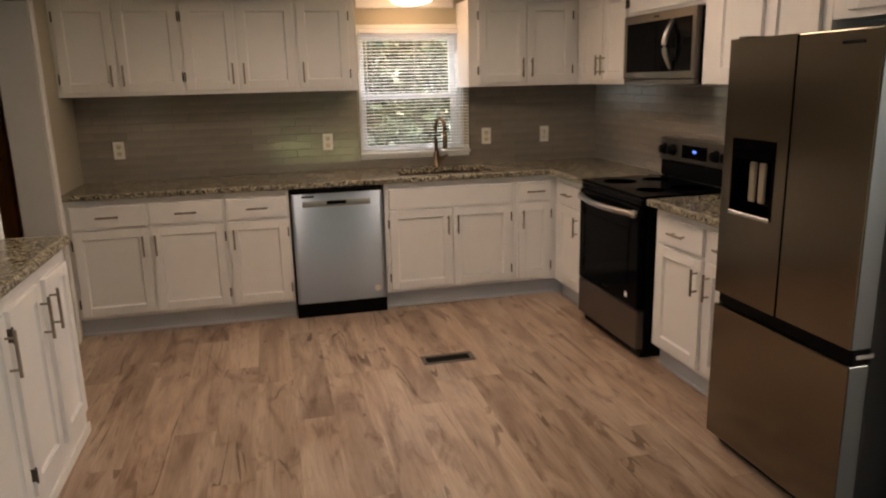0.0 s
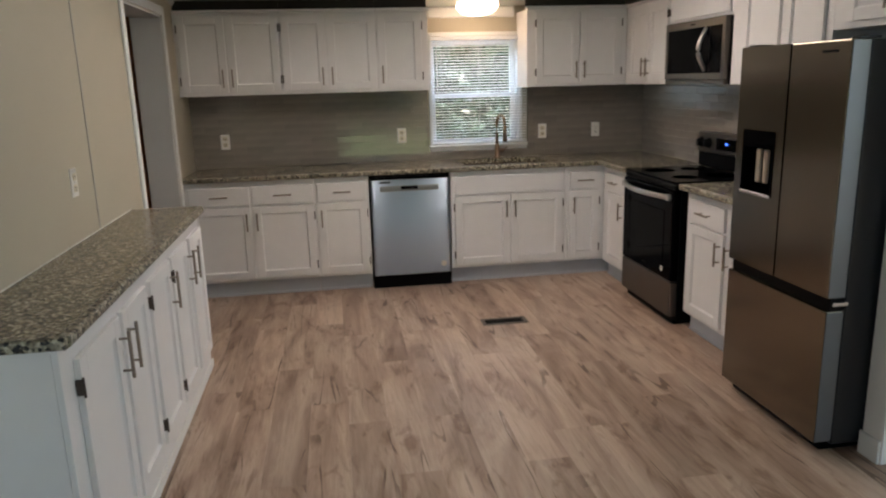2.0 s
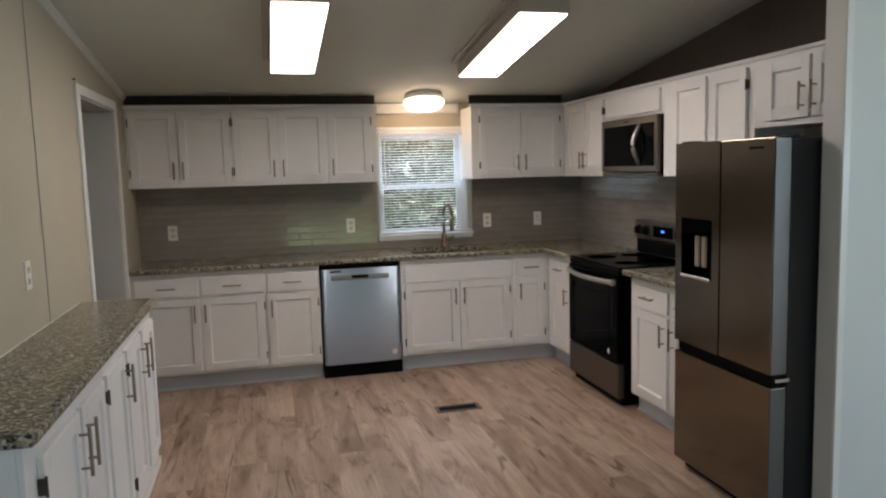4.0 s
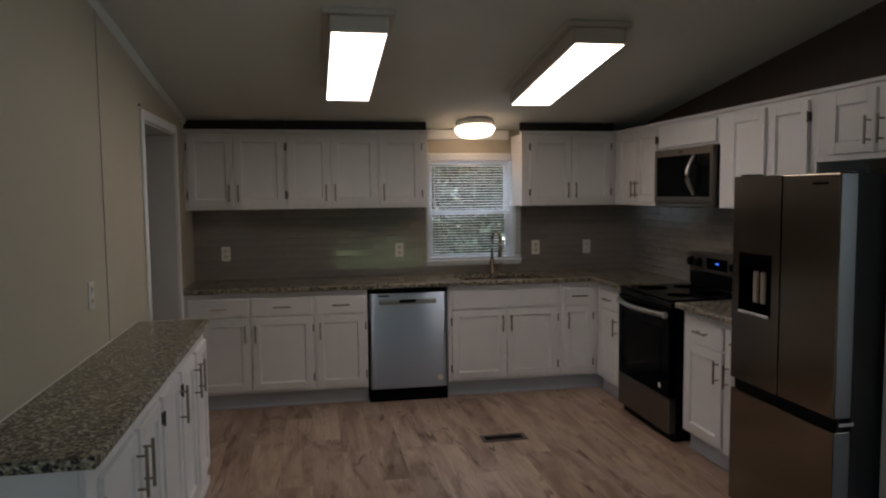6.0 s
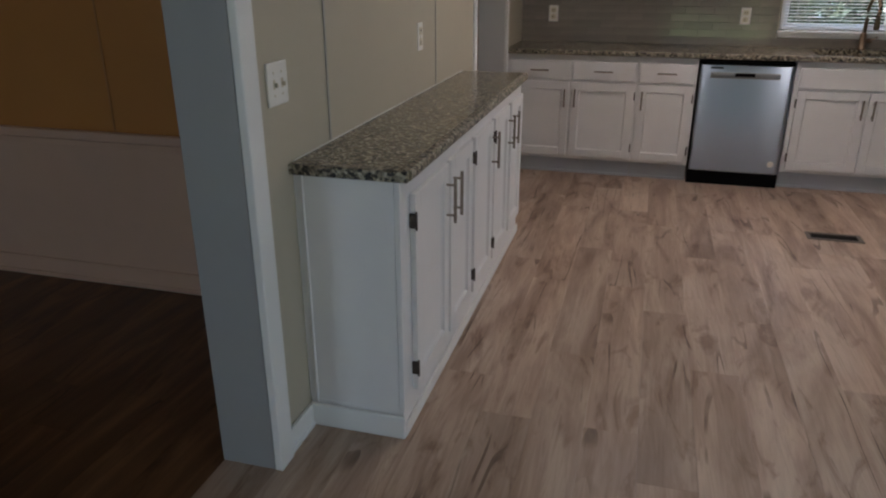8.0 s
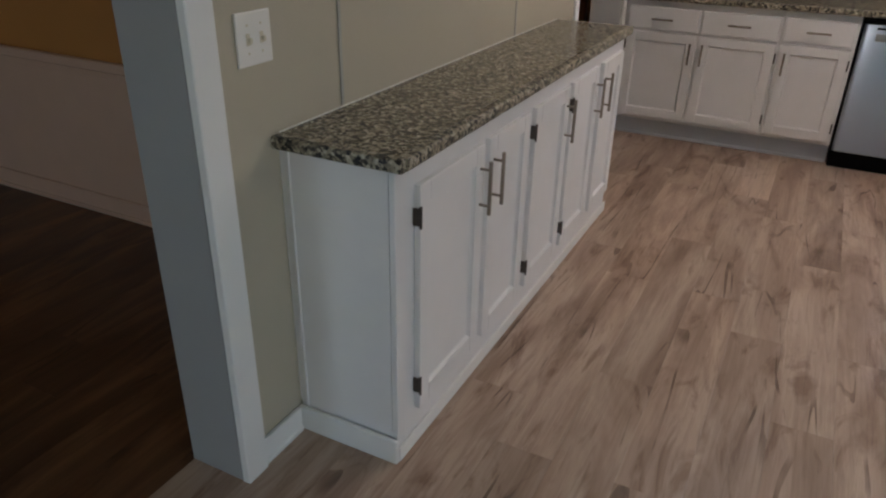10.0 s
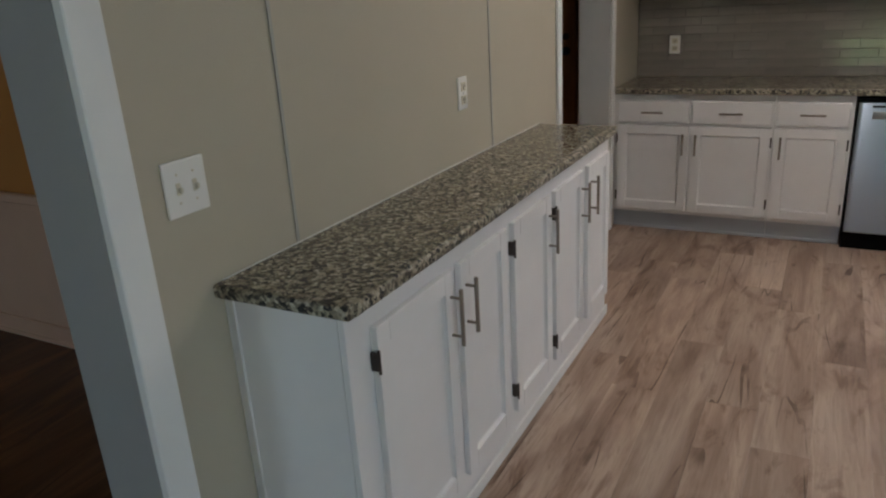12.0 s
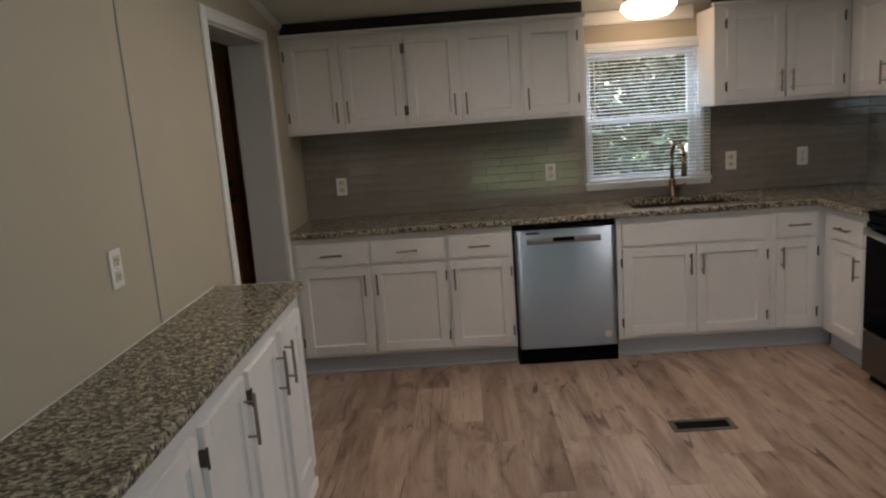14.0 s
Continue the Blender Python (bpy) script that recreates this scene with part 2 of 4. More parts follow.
DARKGREY = material("fridge_side_paint", (0.016, 0.018, 0.022), 0.42, vary=0.06, bump=0.06, bump_scale=200)
FIXTURE = material("fixture_frame", (0.50, 0.46, 0.40), 0.5, vary=0.04)
PADDLE = material("dispenser_paddle", (0.34, 0.29, 0.23), 0.35, vary=0.1)
# Near-black colour for the shade in the gap over the wall cabinets
GAP_SHADE = material("gap_shade", (0.02, 0.017, 0.014), 0.8, vary=0.2)
CAULK = material("white_caulk", (0.74, 0.73, 0.68), 0.5, vary=0.04)
PLASTIC = material("white_plastic", (0.82, 0.80, 0.75), 0.35, vary=0.03)
IVORY = material("ivory_plastic", (0.66, 0.60, 0.46), 0.4, vary=0.05)
SLOT = material("dark_slot", (0.007, 0.0065, 0.006), 0.7, vary=0.2, spec=0.1)
VENTMETAL = material("vent_metal", (0.13, 0.11, 0.095), 0.45, 0.3, vary=0.12)
DARKVENT = material("dark_vent_metal", (0.012, 0.010, 0.009), 0.5, 0.3, vary=0.2)
BLIND = material("blind_vinyl", (0.80, 0.81, 0.83), 0.45, vary=0.03)
VINYL = material("window_vinyl", (0.82, 0.83, 0.85), 0.4, vary=0.03)
GROUT = material("grout", (0.22, 0.195, 0.17), 0.85, vary=0.1, scale=30, bump=0.2, bump_scale=200)
TILE = material("taupe_tile_glaze", (0.255, 0.228, 0.195), 0.09, vary=0.14, scale=9, bump=0.06, bump_scale=9, random_piece=0.07, stretch=(0.5, 0.5, 3), spec=0.9)
TILE.node_tree.nodes["Principled BSDF"].inputs["Coat Weight"].default_value = 0.75
TILE.node_tree.nodes["Principled BSDF"].inputs["Coat Roughness"].default_value = 0.09
GRANITE = granite("polished_granite", 0.20)
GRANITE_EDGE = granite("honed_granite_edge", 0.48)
OAK = wood_plank("light_oak_vinyl", (0.268, 0.176, 0.126), (0.434, 0.311, 0.234), (0.545, 0.422, 0.333), 0.40)
DARKOAK = wood_plank("dark_oak_floor", (0.045, 0.021, 0.010), (0.095, 0.043, 0.019), (0.17, 0.08, 0.035), 0.38)
PANEL_GLOW = glowing("lit_diffuser", (1.0, 0.87, 0.79), 4.3)
DOME_GLOW = glowing("lit_dome", (1.0, 0.70, 0.48), 3.6)
BLUE_GLOW = glowing("blue_digits", (0.05, 0.16, 1.0), 1.5)
GLASS = clear_glass("clear_glass")
BARK = material("bark", (0.09, 0.065, 0.045), 0.9, vary=0.3, scale=10, bump=0.6, bump_scale=30)
LEAF = material("leaf", (0.10, 0.15, 0.085), 0.22, vary=0.5, scale=2.5, spec=1.0)
# Darker copy of the leaf: the back trees' shade is put into its colour
SHADED_LEAF = material("shaded_leaf", (0.035, 0.05, 0.03), 0.5, vary=0.4, scale=1.5, spec=0.3)
GRASS = material("grass", (0.27, 0.36, 0.15), 0.9, vary=0.35, scale=1.2, bump=0.5, bump_scale=40)


# ---- mesh tools ----
def put_box(bm, x0, x1, y0, y1, z0, z1, bevel=0.0, segments=1):
    xs, ys, zs = sorted((x0, x1)), sorted((y0, y1)), sorted((z0, z1))
    v = [bm.verts.new((xs[i & 1], ys[i >> 1 & 1], zs[i >> 2])) for i in range(8)]
    fs = [bm.faces.new([v[i] for i in f]) for f in ((0, 2, 3, 1), (4, 5, 7, 6), (0, 1, 5, 4), (2, 6, 7, 3), (1, 3, 7, 5), (0, 4, 6, 2))]
    if bevel:
        es = list({e for f in fs for e in f.edges})
        bmesh.ops.bevel(bm, geom=es, offset=bevel, segments=segments, affect="EDGES", profile=0.5)
    return bm


def box(x0, x1, y0, y1, z0, z1, bevel=0.0, segments=1):
    return put_box(bmesh.new(), x0, x1, y0, y1, z0, z1, bevel, segments)


def boxes(*rows, bevel=0.0):
    bm = bmesh.new()
    for row in rows:
        put_box(bm, *row, bevel=bevel)
    return bm


def put_tube(bm, a, b, r0, r1=None, n=14, caps=True):
    """A round bar from a to b."""
    a, b = Vector(a), Vector(b)
    r1 = r0 if r1 is None else r1
    q = (b - a).to_track_quat("Z", "Y").to_matrix().to_4x4()
    bmesh.ops.create_cone(bm, cap_ends=caps, segments=n, radius1=r0, radius2=r1, depth=(b - a).length, matrix=Matrix.Translation((a + b) / 2) @ q)
    return bm


def tube(a, b, r0, r1=None, n=14):
    return put_tube(bmesh.new(), a, b, r0, r1, n)


def pipe(points, radius, n=12):
    """A round pipe along points, one skin."""
    bm = bmesh.new()
    rings = []
    pts = [Vector(p) for p in points]
    for i, p in enumerate(pts):
        d = (pts[min(i + 1, len(pts) - 1)] - pts[max(i - 1, 0)]).normalized()
        q = d.to_track_quat("Z", "Y").to_matrix()
        r = radius[i] if isinstance(radius, (list, tuple)) else radius
        rings.append([bm.verts.new(p + q @ Vector((r * math.cos(2 * math.pi * k / n), r * math.sin(2 * math.pi * k / n), 0))) for k in range(n)])
    for a, b in zip(rings, rings[1:]):
        for k in range(n):
            bm.faces.new((a[k], a[(k + 1) % n], b[(k + 1) % n], b[k]))
    bm.faces.new(list(reversed(rings[0])))
    bm.faces.new(rings[-1])
    return bm


def lathe(profile, n=40):
    bm = bmesh.new()
    rings = [[bm.verts.new((r * math.cos(2 * math.pi * k / n), r * math.sin(2 * math.pi * k / n), z)) for k in range(n)] for r, z in profile]
    for a, b in zip(rings, rings[1:]):
        for k in range(n):
            bm.faces.new((a[k], a[(k + 1) % n], b[(k + 1) % n], b[k]))
    bm.faces.new(list(reversed(rings[0])))
    bm.faces.new(rings[-1])
    return bm


def mesh_of(name, bm, mat, smooth=False):
    bmesh.ops.recalc_face_normals(bm, faces=bm.faces)
    me = bpy.data.meshes.new(name)
    bm.to_mesh(me)
    bm.free()
    me.materials.append(mat)
    if smooth:
        for p in me.polygons:
            p.use_smooth = True
    return me


def part(name, bm, mat, parent, label="", smooth=False, at=None):
    ob = new(name, mesh_of(name, bm, mat, smooth))
    ob.parent = parent
    if at is not None:
        ob.matrix_basis = at
    return tagged(ob, label) if label else ob


def thing(name, label, category, m=None, group="", kind=""):
    ob = new(name)
    ob.empty_display_size = 0.1
    if m is not None:
        ob.matrix_basis = m
    return tagged(ob, label, category, group, kind)


def solid(name, bm, mat, label, category, kind="structure", smooth=False):
    ob = new(name, mesh_of(name, bm, mat, smooth))
    return tagged(ob, label, category, kind=kind)


# ---- plan ----
XR = 3.765          # east wall
YE = -4.303         # end of the west wall
YS = -9.2         # south wall of the living room
RIDGE = -4.6
SLOPE = 0.138
WT = 0.182          # thickness of the west wall
XW, XE = -4.4, 6.4


def ceil_z(y):
    return 2.135 - SLOPE * y if y > RIDGE else 2.135 - SLOPE * RIDGE + SLOPE * (y - RIDGE)


WIN = (1.925, 2.672, 1.035, 1.905)   # opening of the sink window: x, x, z, z
DOOR_Y0, DOOR_Y1, DOOR_Z = -1.65, -0.70, 2.035

# ---- setting: floors ----
UNDER = material("floor_underlay", (0.20, 0.15, 0.11), 0.8)
floor = solid("floor", box(-WT, XR + 0.1, 0.1, YS, -0.08, -0.012), UNDER, "light oak-look vinyl plank floor", "floor")
floor_2 = solid("floor_2", box(XW, -WT, 0.1, YS, -0.08, -0.012), SLOT, "dark brown wood plank floor of the next room", "floor")
floor_3 = solid("floor_3", box(XR + 0.1, XE, -3.5, YS, -0.08, -0.012), GROUT, "vinyl plank floor of the living room", "floor")

# ---- setting: walls ----
def wall_with_hole(a0, a1, z0, z1, h0, h1, hz0, hz1, make):
    """Four slabs round one opening; make(a, a, z, z) gives a box row."""
    rows = [make(a0, h0, z0, z1), make(h1, a1, z0, z1), make(h0, h1, hz1, z1)]
    if hz0 > z0 + 0.001:
        rows.append(make(h0, h1, z0, hz0))
    return boxes(*rows)


wall_north = solid("wall_north", wall_with_hole(-1.6, XR + 0.12, 0, 2.27, *WIN[:2], *WIN[2:], lambda a, b, c, d: (a, b, 0, 0.12, c, d)), WALL, "cream painted kitchen wall above the backsplash", "wall")


def gable(x0, x1, y0, y1, z0=0.0):
    """A slab between x0 and x1 whose top follows the sloping ceiling."""
    bm = bmesh.new()
    ys = sorted({y0, y1, *([RIDGE] if min(y0, y1) < RIDGE < max(y0, y1) else [])})
    rings = []
    for y in ys:
        z = ceil_z(y) + 0.03
        rings.append([bm.verts.new(p) for p in ((x0, y, z0), (x1, y, z0), (x1, y, z), (x0, y, z))])
    for a, b in zip(rings, rings[1:]):
        for k in range(4):
            bm.faces.new((a[k], a[(k + 1) % 4], b[(k + 1) % 4], b[k]))
    bm.faces.new(rings[0])
    bm.faces.new(rings[-1])
    return bm


def joined(*bms):
    out = bmesh.new()
    for bm in bms:
        me = bpy.data.meshes.new("join")
        bm.to_mesh(me)
        bm.free()
        out.from_mesh(me)
        bpy.data.meshes.remove(me)
    return out


wall_west = solid("wall_west", joined(gable(-WT, 0, YE, DOOR_Y0), gable(-WT, 0, DOOR_Y0, DOOR_Y1, DOOR_Z), gable(-WT, 0, DOOR_Y1, 0)), WALL,
                  "cream painted panel wall with narrow vertical seams", "wall")
wall_east = solid("wall_east", gable(XR, XR + 0.12, -3.5, 0), WALL, "kitchen wall behind the range and fridge", "wall")
wall_stub = solid("wall_stub", joined(boxes((3.205, XE, -3.645, -3.545, 0, 2.66))), DAYLIT_WALL, "short painted wall end beside the refrigerator", "wall")
wall_living_east = solid("wall_living_east", joined(gable(XE, XE + 0.1, YS, -7.3), gable(XE, XE + 0.1, -5.5, -3.545), gable(XE, XE + 0.1, -7.3, -5.5, 2.0), boxes((XE, XE + 0.1, -7.3, -5.5, 0, 0.85))), WALL, "living room side wall", "wall")
wall_living_west = solid("wall_living_west", gable(XW - 0.1, XW, YS, 0.12), TAN, "far side wall of the next room", "wall")
wall_south = solid("wall_south", joined(boxes((XW, -2.3, YS - 0.1, YS, 0, 2.1), (-2.3, -0.9, YS - 0.1, YS, 0, 0.85), (-2.3, -0.9, YS - 0.1, YS, 2.0, 2.1), (-0.9, 1.3, YS - 0.1, YS, 0, 2.1),
                   (1.3, 3.3, YS - 0.1, YS, 2.02, 2.1), (3.3, XE, YS - 0.1, YS, 0, 2.1))), WALL, "living room wall with a patio door", "wall")
wall_dining = solid("wall_dining", boxes((-2.95, -WT, -3.215, -3.095, 0, 2.75)), TAN, "golden tan wall of the next room above a wainscot", "wall")
wall_dining_far = solid("wall_dining_far", boxes((-3.95, -3.85, -6.0, -0.5, 0, 2.75)), TAN, "tan wall further back in the next room", "wall")
wall_hall = solid("wall_hall", boxes((-3.85, -1.6, 0, 0.1, 0, 2.3)), PANEL_AND_SHADE, "dark panelled wall at the back entry", "wall")


def roof_slab(y0, y1):
    bm = bmesh.new()
    vs = [bm.verts.new((x, y, ceil_z(y) + dz)) for dz in (0, 0.1) for y in (y0, y1) for x in (XW - 0.1, XE + 0.1)]
    for f in ((0, 1, 3, 2), (4, 6, 7, 5), (0, 4, 5, 1), (2, 3, 7, 6), (0, 2, 6, 4), (1, 5, 7, 3)):
        bm.faces.new([vs[i] for i in f])
    return bm


ceiling = solid("ceiling", joined(roof_slab(0.12, RIDGE), roof_slab(RIDGE, YS - 0.1)), CEIL, "off-white sloping ceiling", "ceiling")
# Dark sheet added over the wall to paint its shade above the cabinets
solid("wall_shade_east", joined(gable(XR - 0.012, XR - 0.002, -3.54, -0.01, 2.0)), PANEL_AND_SHADE, "dark brown sheet painted as the shaded wall above the cabinets", "wall")

# crown strip along the west wall and the window wall
def sloped_strip(x0, x1, y0, y1, drop, name, label):
    bm = bmesh.new()
    ring = []
    for y in (y0, y1):
        z = ceil_z(y)
        ring.append([bm.verts.new(p) for p in ((x0, y, z - drop), (x1, y, z - drop * 0.35), (x1, y, z - 0.002), (x0, y, z - 0.002))])
    for k in range(4):
        bm.faces.new((ring[0][k], ring[0][(k + 1) % 4], ring[1][(k + 1) % 4], ring[1][k]))
    bm.faces.new(ring[0])
    bm.faces.new(ring[1])
    return solid(name, bm, CEIL, label, "trim")


sloped_strip(0.001, 0.022, YE, -0.02, 0.045, "trim_crown_west", "narrow crown strip along the sloping ceiling")
trim_crown_north = solid("trim_crown_north", box(1.90, 2.62, -0.026, -0.001, 2.045, 2.133, 0.010), TRIM, "white crown strip above the sink window", "trim")

# seams of the wall panels
for y in (-3.765, -2.495):
    solid("trim_seam", box(0.001, 0.0045, y - 0.006, y + 0.006, 0.0, ceil_z(y) - 0.04, 0.001), GROOVE, "narrow vertical seam between wall panels", "trim")

# end of the west wall: casing and jamb
solid("trim_wall_end", box(0.001, 0.027, YE - 0.0175, YE + 0.062, 0, 2.72, 0.003), TRIM, "white painted casing strip at the wall end", "trim")
# Jamb in a darker grey than the casing beside it
solid("jamb_wall_end", box(-WT - 0.002, 0.0005, YE - 0.016, YE - 0.003, 0, 2.72, 0.003), material("jamb_end_grey", (0.34, 0.345, 0.34), 0.5, vary=0.03), "grey jamb at the wall end", "trim")
solid("baseboard_west", joined(box(0.001, 0.016, YE + 0.064, -4.068, 0, 0.085, 0.003), box(0.001, 0.022, YE + 0.064, -4.068, 0, 0.02, 0.004)), TRIM, "white moulded baseboard", "baseboard")

# stub wall trims
solid("trim_stub_end", joined(box(3.192, 3.204, -3.648, -3.542, 0, 2.55, 0.003), box(3.19, 3.225, -3.658, -3.6465, 0, 2.55, 0.003)), TRIM, "white casing on the wall end beside the refrigerator", "trim")
solid("baseboard_stub", joined(box(3.226, 5.9, -3.660, -3.6465, 0, 0.10, 0.003), box(3.178, 3.191, -3.652, -3.54, 0, 0.10, 0.003), box(3.226, 5.9, -3.669, -3.6605, 0, 0.022, 0.003)), TRIM, "white baseboard along the short wall", "baseboard")

# ---- doorway in the west wall ----
def doorway():
    d = thing("door_1", "open doorway with white painted casing", "doorway", kind="structure")
    w = 0.058
    part("casing", box(0.001, 0.016, DOOR_Y0 - w, DOOR_Y0, 0, DOOR_Z + w, 0.004), TRIM, d)
    part("casing", box(0.001, 0.016, DOOR_Y1, DOOR_Y1 + w, 0, DOOR_Z + w, 0.004), TRIM, d)
    part("casing", box(0.001, 0.016, DOOR_Y0 + 0.001, DOOR_Y1 - 0.001, DOOR_Z, DOOR_Z + w, 0.004), TRIM, d)
    grey = material("jamb_grey", (0.60, 0.60, 0.58), 0.5, vary=0.04)
    part("jamb", box(-WT - 0.015, 0.0, DOOR_Y1 - 0.014, DOOR_Y1 - 0.001, 0, DOOR_Z - 0.015, 0.002), grey, d)
    part("jamb", box(-WT - 0.015, 0.0, DOOR_Y0 + 0.001, DOOR_Y0 + 0.014, 0, DOOR_Z - 0.015, 0.002), grey, d)
    part("jamb", box(-WT - 0.015, 0.0, DOOR_Y0 + 0.001, DOOR_Y1 - 0.001, DOOR_Z - 0.014, DOOR_Z - 0.001, 0.002), grey, d)


doorway()
solid("trim_nail", tube((0.001, DOOR_Y0 - 0.075, DOOR_Z + 0.072), (0.012, DOOR_Y0 - 0.075, DOOR_Z + 0.075), 0.005, n=8), HINGE, "small dark nail above the door casing", "nail")


def entry_door():
    d = thing("entry_door", "closed dark brown stained wooden door with knob and deadbolt", "door")
    part("leaf", box(-1.24, -0.43, -0.045, -0.003, 0.01, 2.04, 0.004), DOORWOOD, d)
    for z0, z1 in ((0.2, 0.95), (1.08, 1.9)):
        for x0, x1 in ((-1.14, -0.87), (-0.80, -0.53)):
            part("panel", box(x0, x1, -0.053, -0.0455, z0, z1, 0.006), DOORWOOD, d)
    part("frame", joined(box(-0.42, -0.215, -0.03, -0.003, 0, 2.1, 0.004), box(-1.35, -1.25, -0.03, -0.003, 0, 2.1, 0.004)), DOORWOOD, d)
    for z, r in ((1.10, 0.03), (1.20, 0.024)):
        k = part("knob" if z < 1.15 else "deadbolt", joined(tube((-0.5, -0.046, z), (-0.5, -0.058, z), r), tube((-0.5, -0.058, z), (-0.5, -0.1 if z < 1.15 else -0.07, z), r * 0.75)), HINGE, d)


entry_door()

# ---- wainscot of the next room ----
solid("wainscot", box(-2.95, -0.2, -3.231, -3.2165, 0.0, 0.72, 0.002), WAINSCOT, "pale painted wainscot panel", "wainscot")
solid("trim_chair_rail", joined(box(-2.965, -0.2, -3.247, -3.2165, 0.722, 0.765, 0.005), box(-2.965, -0.2, -3.239, -3.2315, 0.69, 0.72, 0.003)), WAINSCOT, "painted chair rail", "trim")
solid("baseboard_dining", joined(box(-2.965, -0.2, -3.247, -3.232, 0, 0.10, 0.004), box(-2.97, -0.2, -3.259, -3.2475, 0, 0.025, 0.004)), WAINSCOT, "painted baseboard of the next room", "baseboard")
solid("wainscot_far", box(-3.849, -3.835, -6.0, -0.5, 0.0, 0.72, 0.002), WAINSCOT, "pale painted wainscot further back", "wainscot")
solid("trim_chair_rail_far", box(-3.849, -3.815, -6.0, -0.5, 0.722, 0.765, 0.005), WAINSCOT, "painted chair rail further back", "trim")
solid("baseboard_far", box(-3.834, -3.818, -6.0, -0.5, 0, 0.10, 0.004), WAINSCOT, "painted baseboard further back", "baseboard")
for x in (-1.32, -2.45):
    solid("trim_seam_dining", box(x - 0.005, x + 0.005, -3.2185, -3.2155, 0.77, 2.6, 0.0008), DOORWOOD, "vertical seam between tan wall panels", "trim")

# ---- cabinets ----
def bar_handle(parent, x, y, z, length, upright=True, mat=None):
    """A round bar pull on two posts; the front faces -y."""
    mat = mat or NICKEL
    a = Vector((0, 0, length / 2)) if upright else Vector((length / 2, 0, 0))
    c = Vector((x, y - 0.032, z))
    bm = tube(c - a, c + a, 0.006, n=12)
    for s in (-0.68, 0.68):
        p = c + a * s
        put_tube(bm, p, (p.x, y, p.z), 0.0045, n=8)
    return part("handle", bm, mat, parent, "brushed nickel bar handle")


def sunk_panel(x0, x1, z0, z1, front, back, slope=0.008):
    """A flat panel framed by a narrow sloped moulding that runs from front down to back."""
    bm = bmesh.new()
    rings = [[bm.verts.new(p) for p in ((x0 + e, y, z0 + e), (x1 - e, y, z0 + e), (x1 - e, y, z1 - e), (x0 + e, y, z1 - e))] for e, y in ((0, -0.002), (0, front), (slope, back))]
    for a, b in zip(rings, rings[1:]):
        for k in range(4):
            bm.faces.new((a[k], a[(k + 1) % 4], b[(k + 1) % 4], b[k]))
    bm.faces.new(rings[0])
    bm.faces.new(rings[-1])
    return bm


def shaker(name, parent, x0, x1, z0, z1, rail=0.055, thick=0.02):
    """A door or drawer front with a raised frame round a flat recessed panel; its back lies on y = 0."""
    t = thick
    if z1 - z0 > 0.2:
        bm = boxes((x0, x0 + rail, -t, -0.001, z0, z1), (x1 - rail, x1, -t, -0.001, z0, z1), bevel=0.0018)
        put_box(bm, x0 + rail, x1 - rail, -t, -0.001, z0, z0 + rail, 0.0018)
        put_box(bm, x0 + rail, x1 - rail, -t, -0.001, z1 - rail, z1, 0.0018)
        ob = part(name, bm, WHITE, parent)
        part("panel", sunk_panel(x0 + rail - 0.002, x1 - rail + 0.002, z0 + rail - 0.002, z1 - rail + 0.002, -t + 0.0035, -t + 0.0125), WHITE, ob)
    else:
        ob = part(name, box(x0, x1, -t, -0.001, z0, z1, 0.005, 2), WHITE, parent)
    return ob


def hinge(parent, x, z):
    part("hinge", joined(box(x - 0.004, x + 0.004, -0.020, -0.0005, z - 0.024, z + 0.024, 0.002), tube((x, -0.023, z - 0.03), (x, -0.023, z + 0.03), 0.004, n=8)), HINGE, parent, "dark metal hinge")


def cabinet(name, label, m, width, depth, z0, z1, doors=(), drawers=(), toe=None, handle=0.13, handle_low=False, group="", body_top=None):
    """doors: (x0, x1, z0, z1, handle side, hinge side); drawers: (x0, x1, z0, z1, with handle). Front on y = 0, back at y = depth."""
    c = thing(name, label, "cabinet", m, group)
    if body_top:
        part("body", box(0, width, 0.019, depth, z0, body_top), WHITE, c)
        part("side_panel", box(0, 0.016, 0.019, depth, body_top + 0.0005, z1), WHITE, c)
        part("side_panel", box(width - 0.016, width, 0.019, depth, body_top + 0.0005, z1), WHITE, c)
    else:
        part("body", box(0, width, 0.019, depth, z0, z1), WHITE, c)
    fz0 = z0
    # face frame: stiles and rails round the openings
    part("face_frame", box(0, width, 0, 0.018, fz0, z1, 0.0015), WHITE, c)
    if toe:
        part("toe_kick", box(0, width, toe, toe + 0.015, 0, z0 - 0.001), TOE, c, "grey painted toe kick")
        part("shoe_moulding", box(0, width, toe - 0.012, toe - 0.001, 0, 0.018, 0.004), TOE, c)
    for x0, x1, a, b, hand, hing in doors:
        d = shaker("door", c, x0, x1, a, b)
        hx = x1 - 0.028 if hand == "r" else x0 + 0.028
        hz = a + 0.035 + handle / 2 if handle_low else b - 0.045 - handle / 2
        if hand:
            bar_handle(d, hx, -0.02, hz, handle)
        if hing:
            for z in (a + 0.085, b - 0.085):
                hinge(d, x0 - 0.004 if hing == "l" else x1 + 0.004, z)
    for x0, x1, a, b, hand in drawers:
        d = shaker("drawer_front", c, x0, x1, a, b)
        if hand:
            bar_handle(d, (x0 + x1) / 2, -0.02, (a + b) / 2, 0.13, False)
    return c


YF = -0.60          # face of the back base run
DZ = (0.145, 0.688)
WZ = (0.703, 0.838)
BASE = "painted base cabinets"
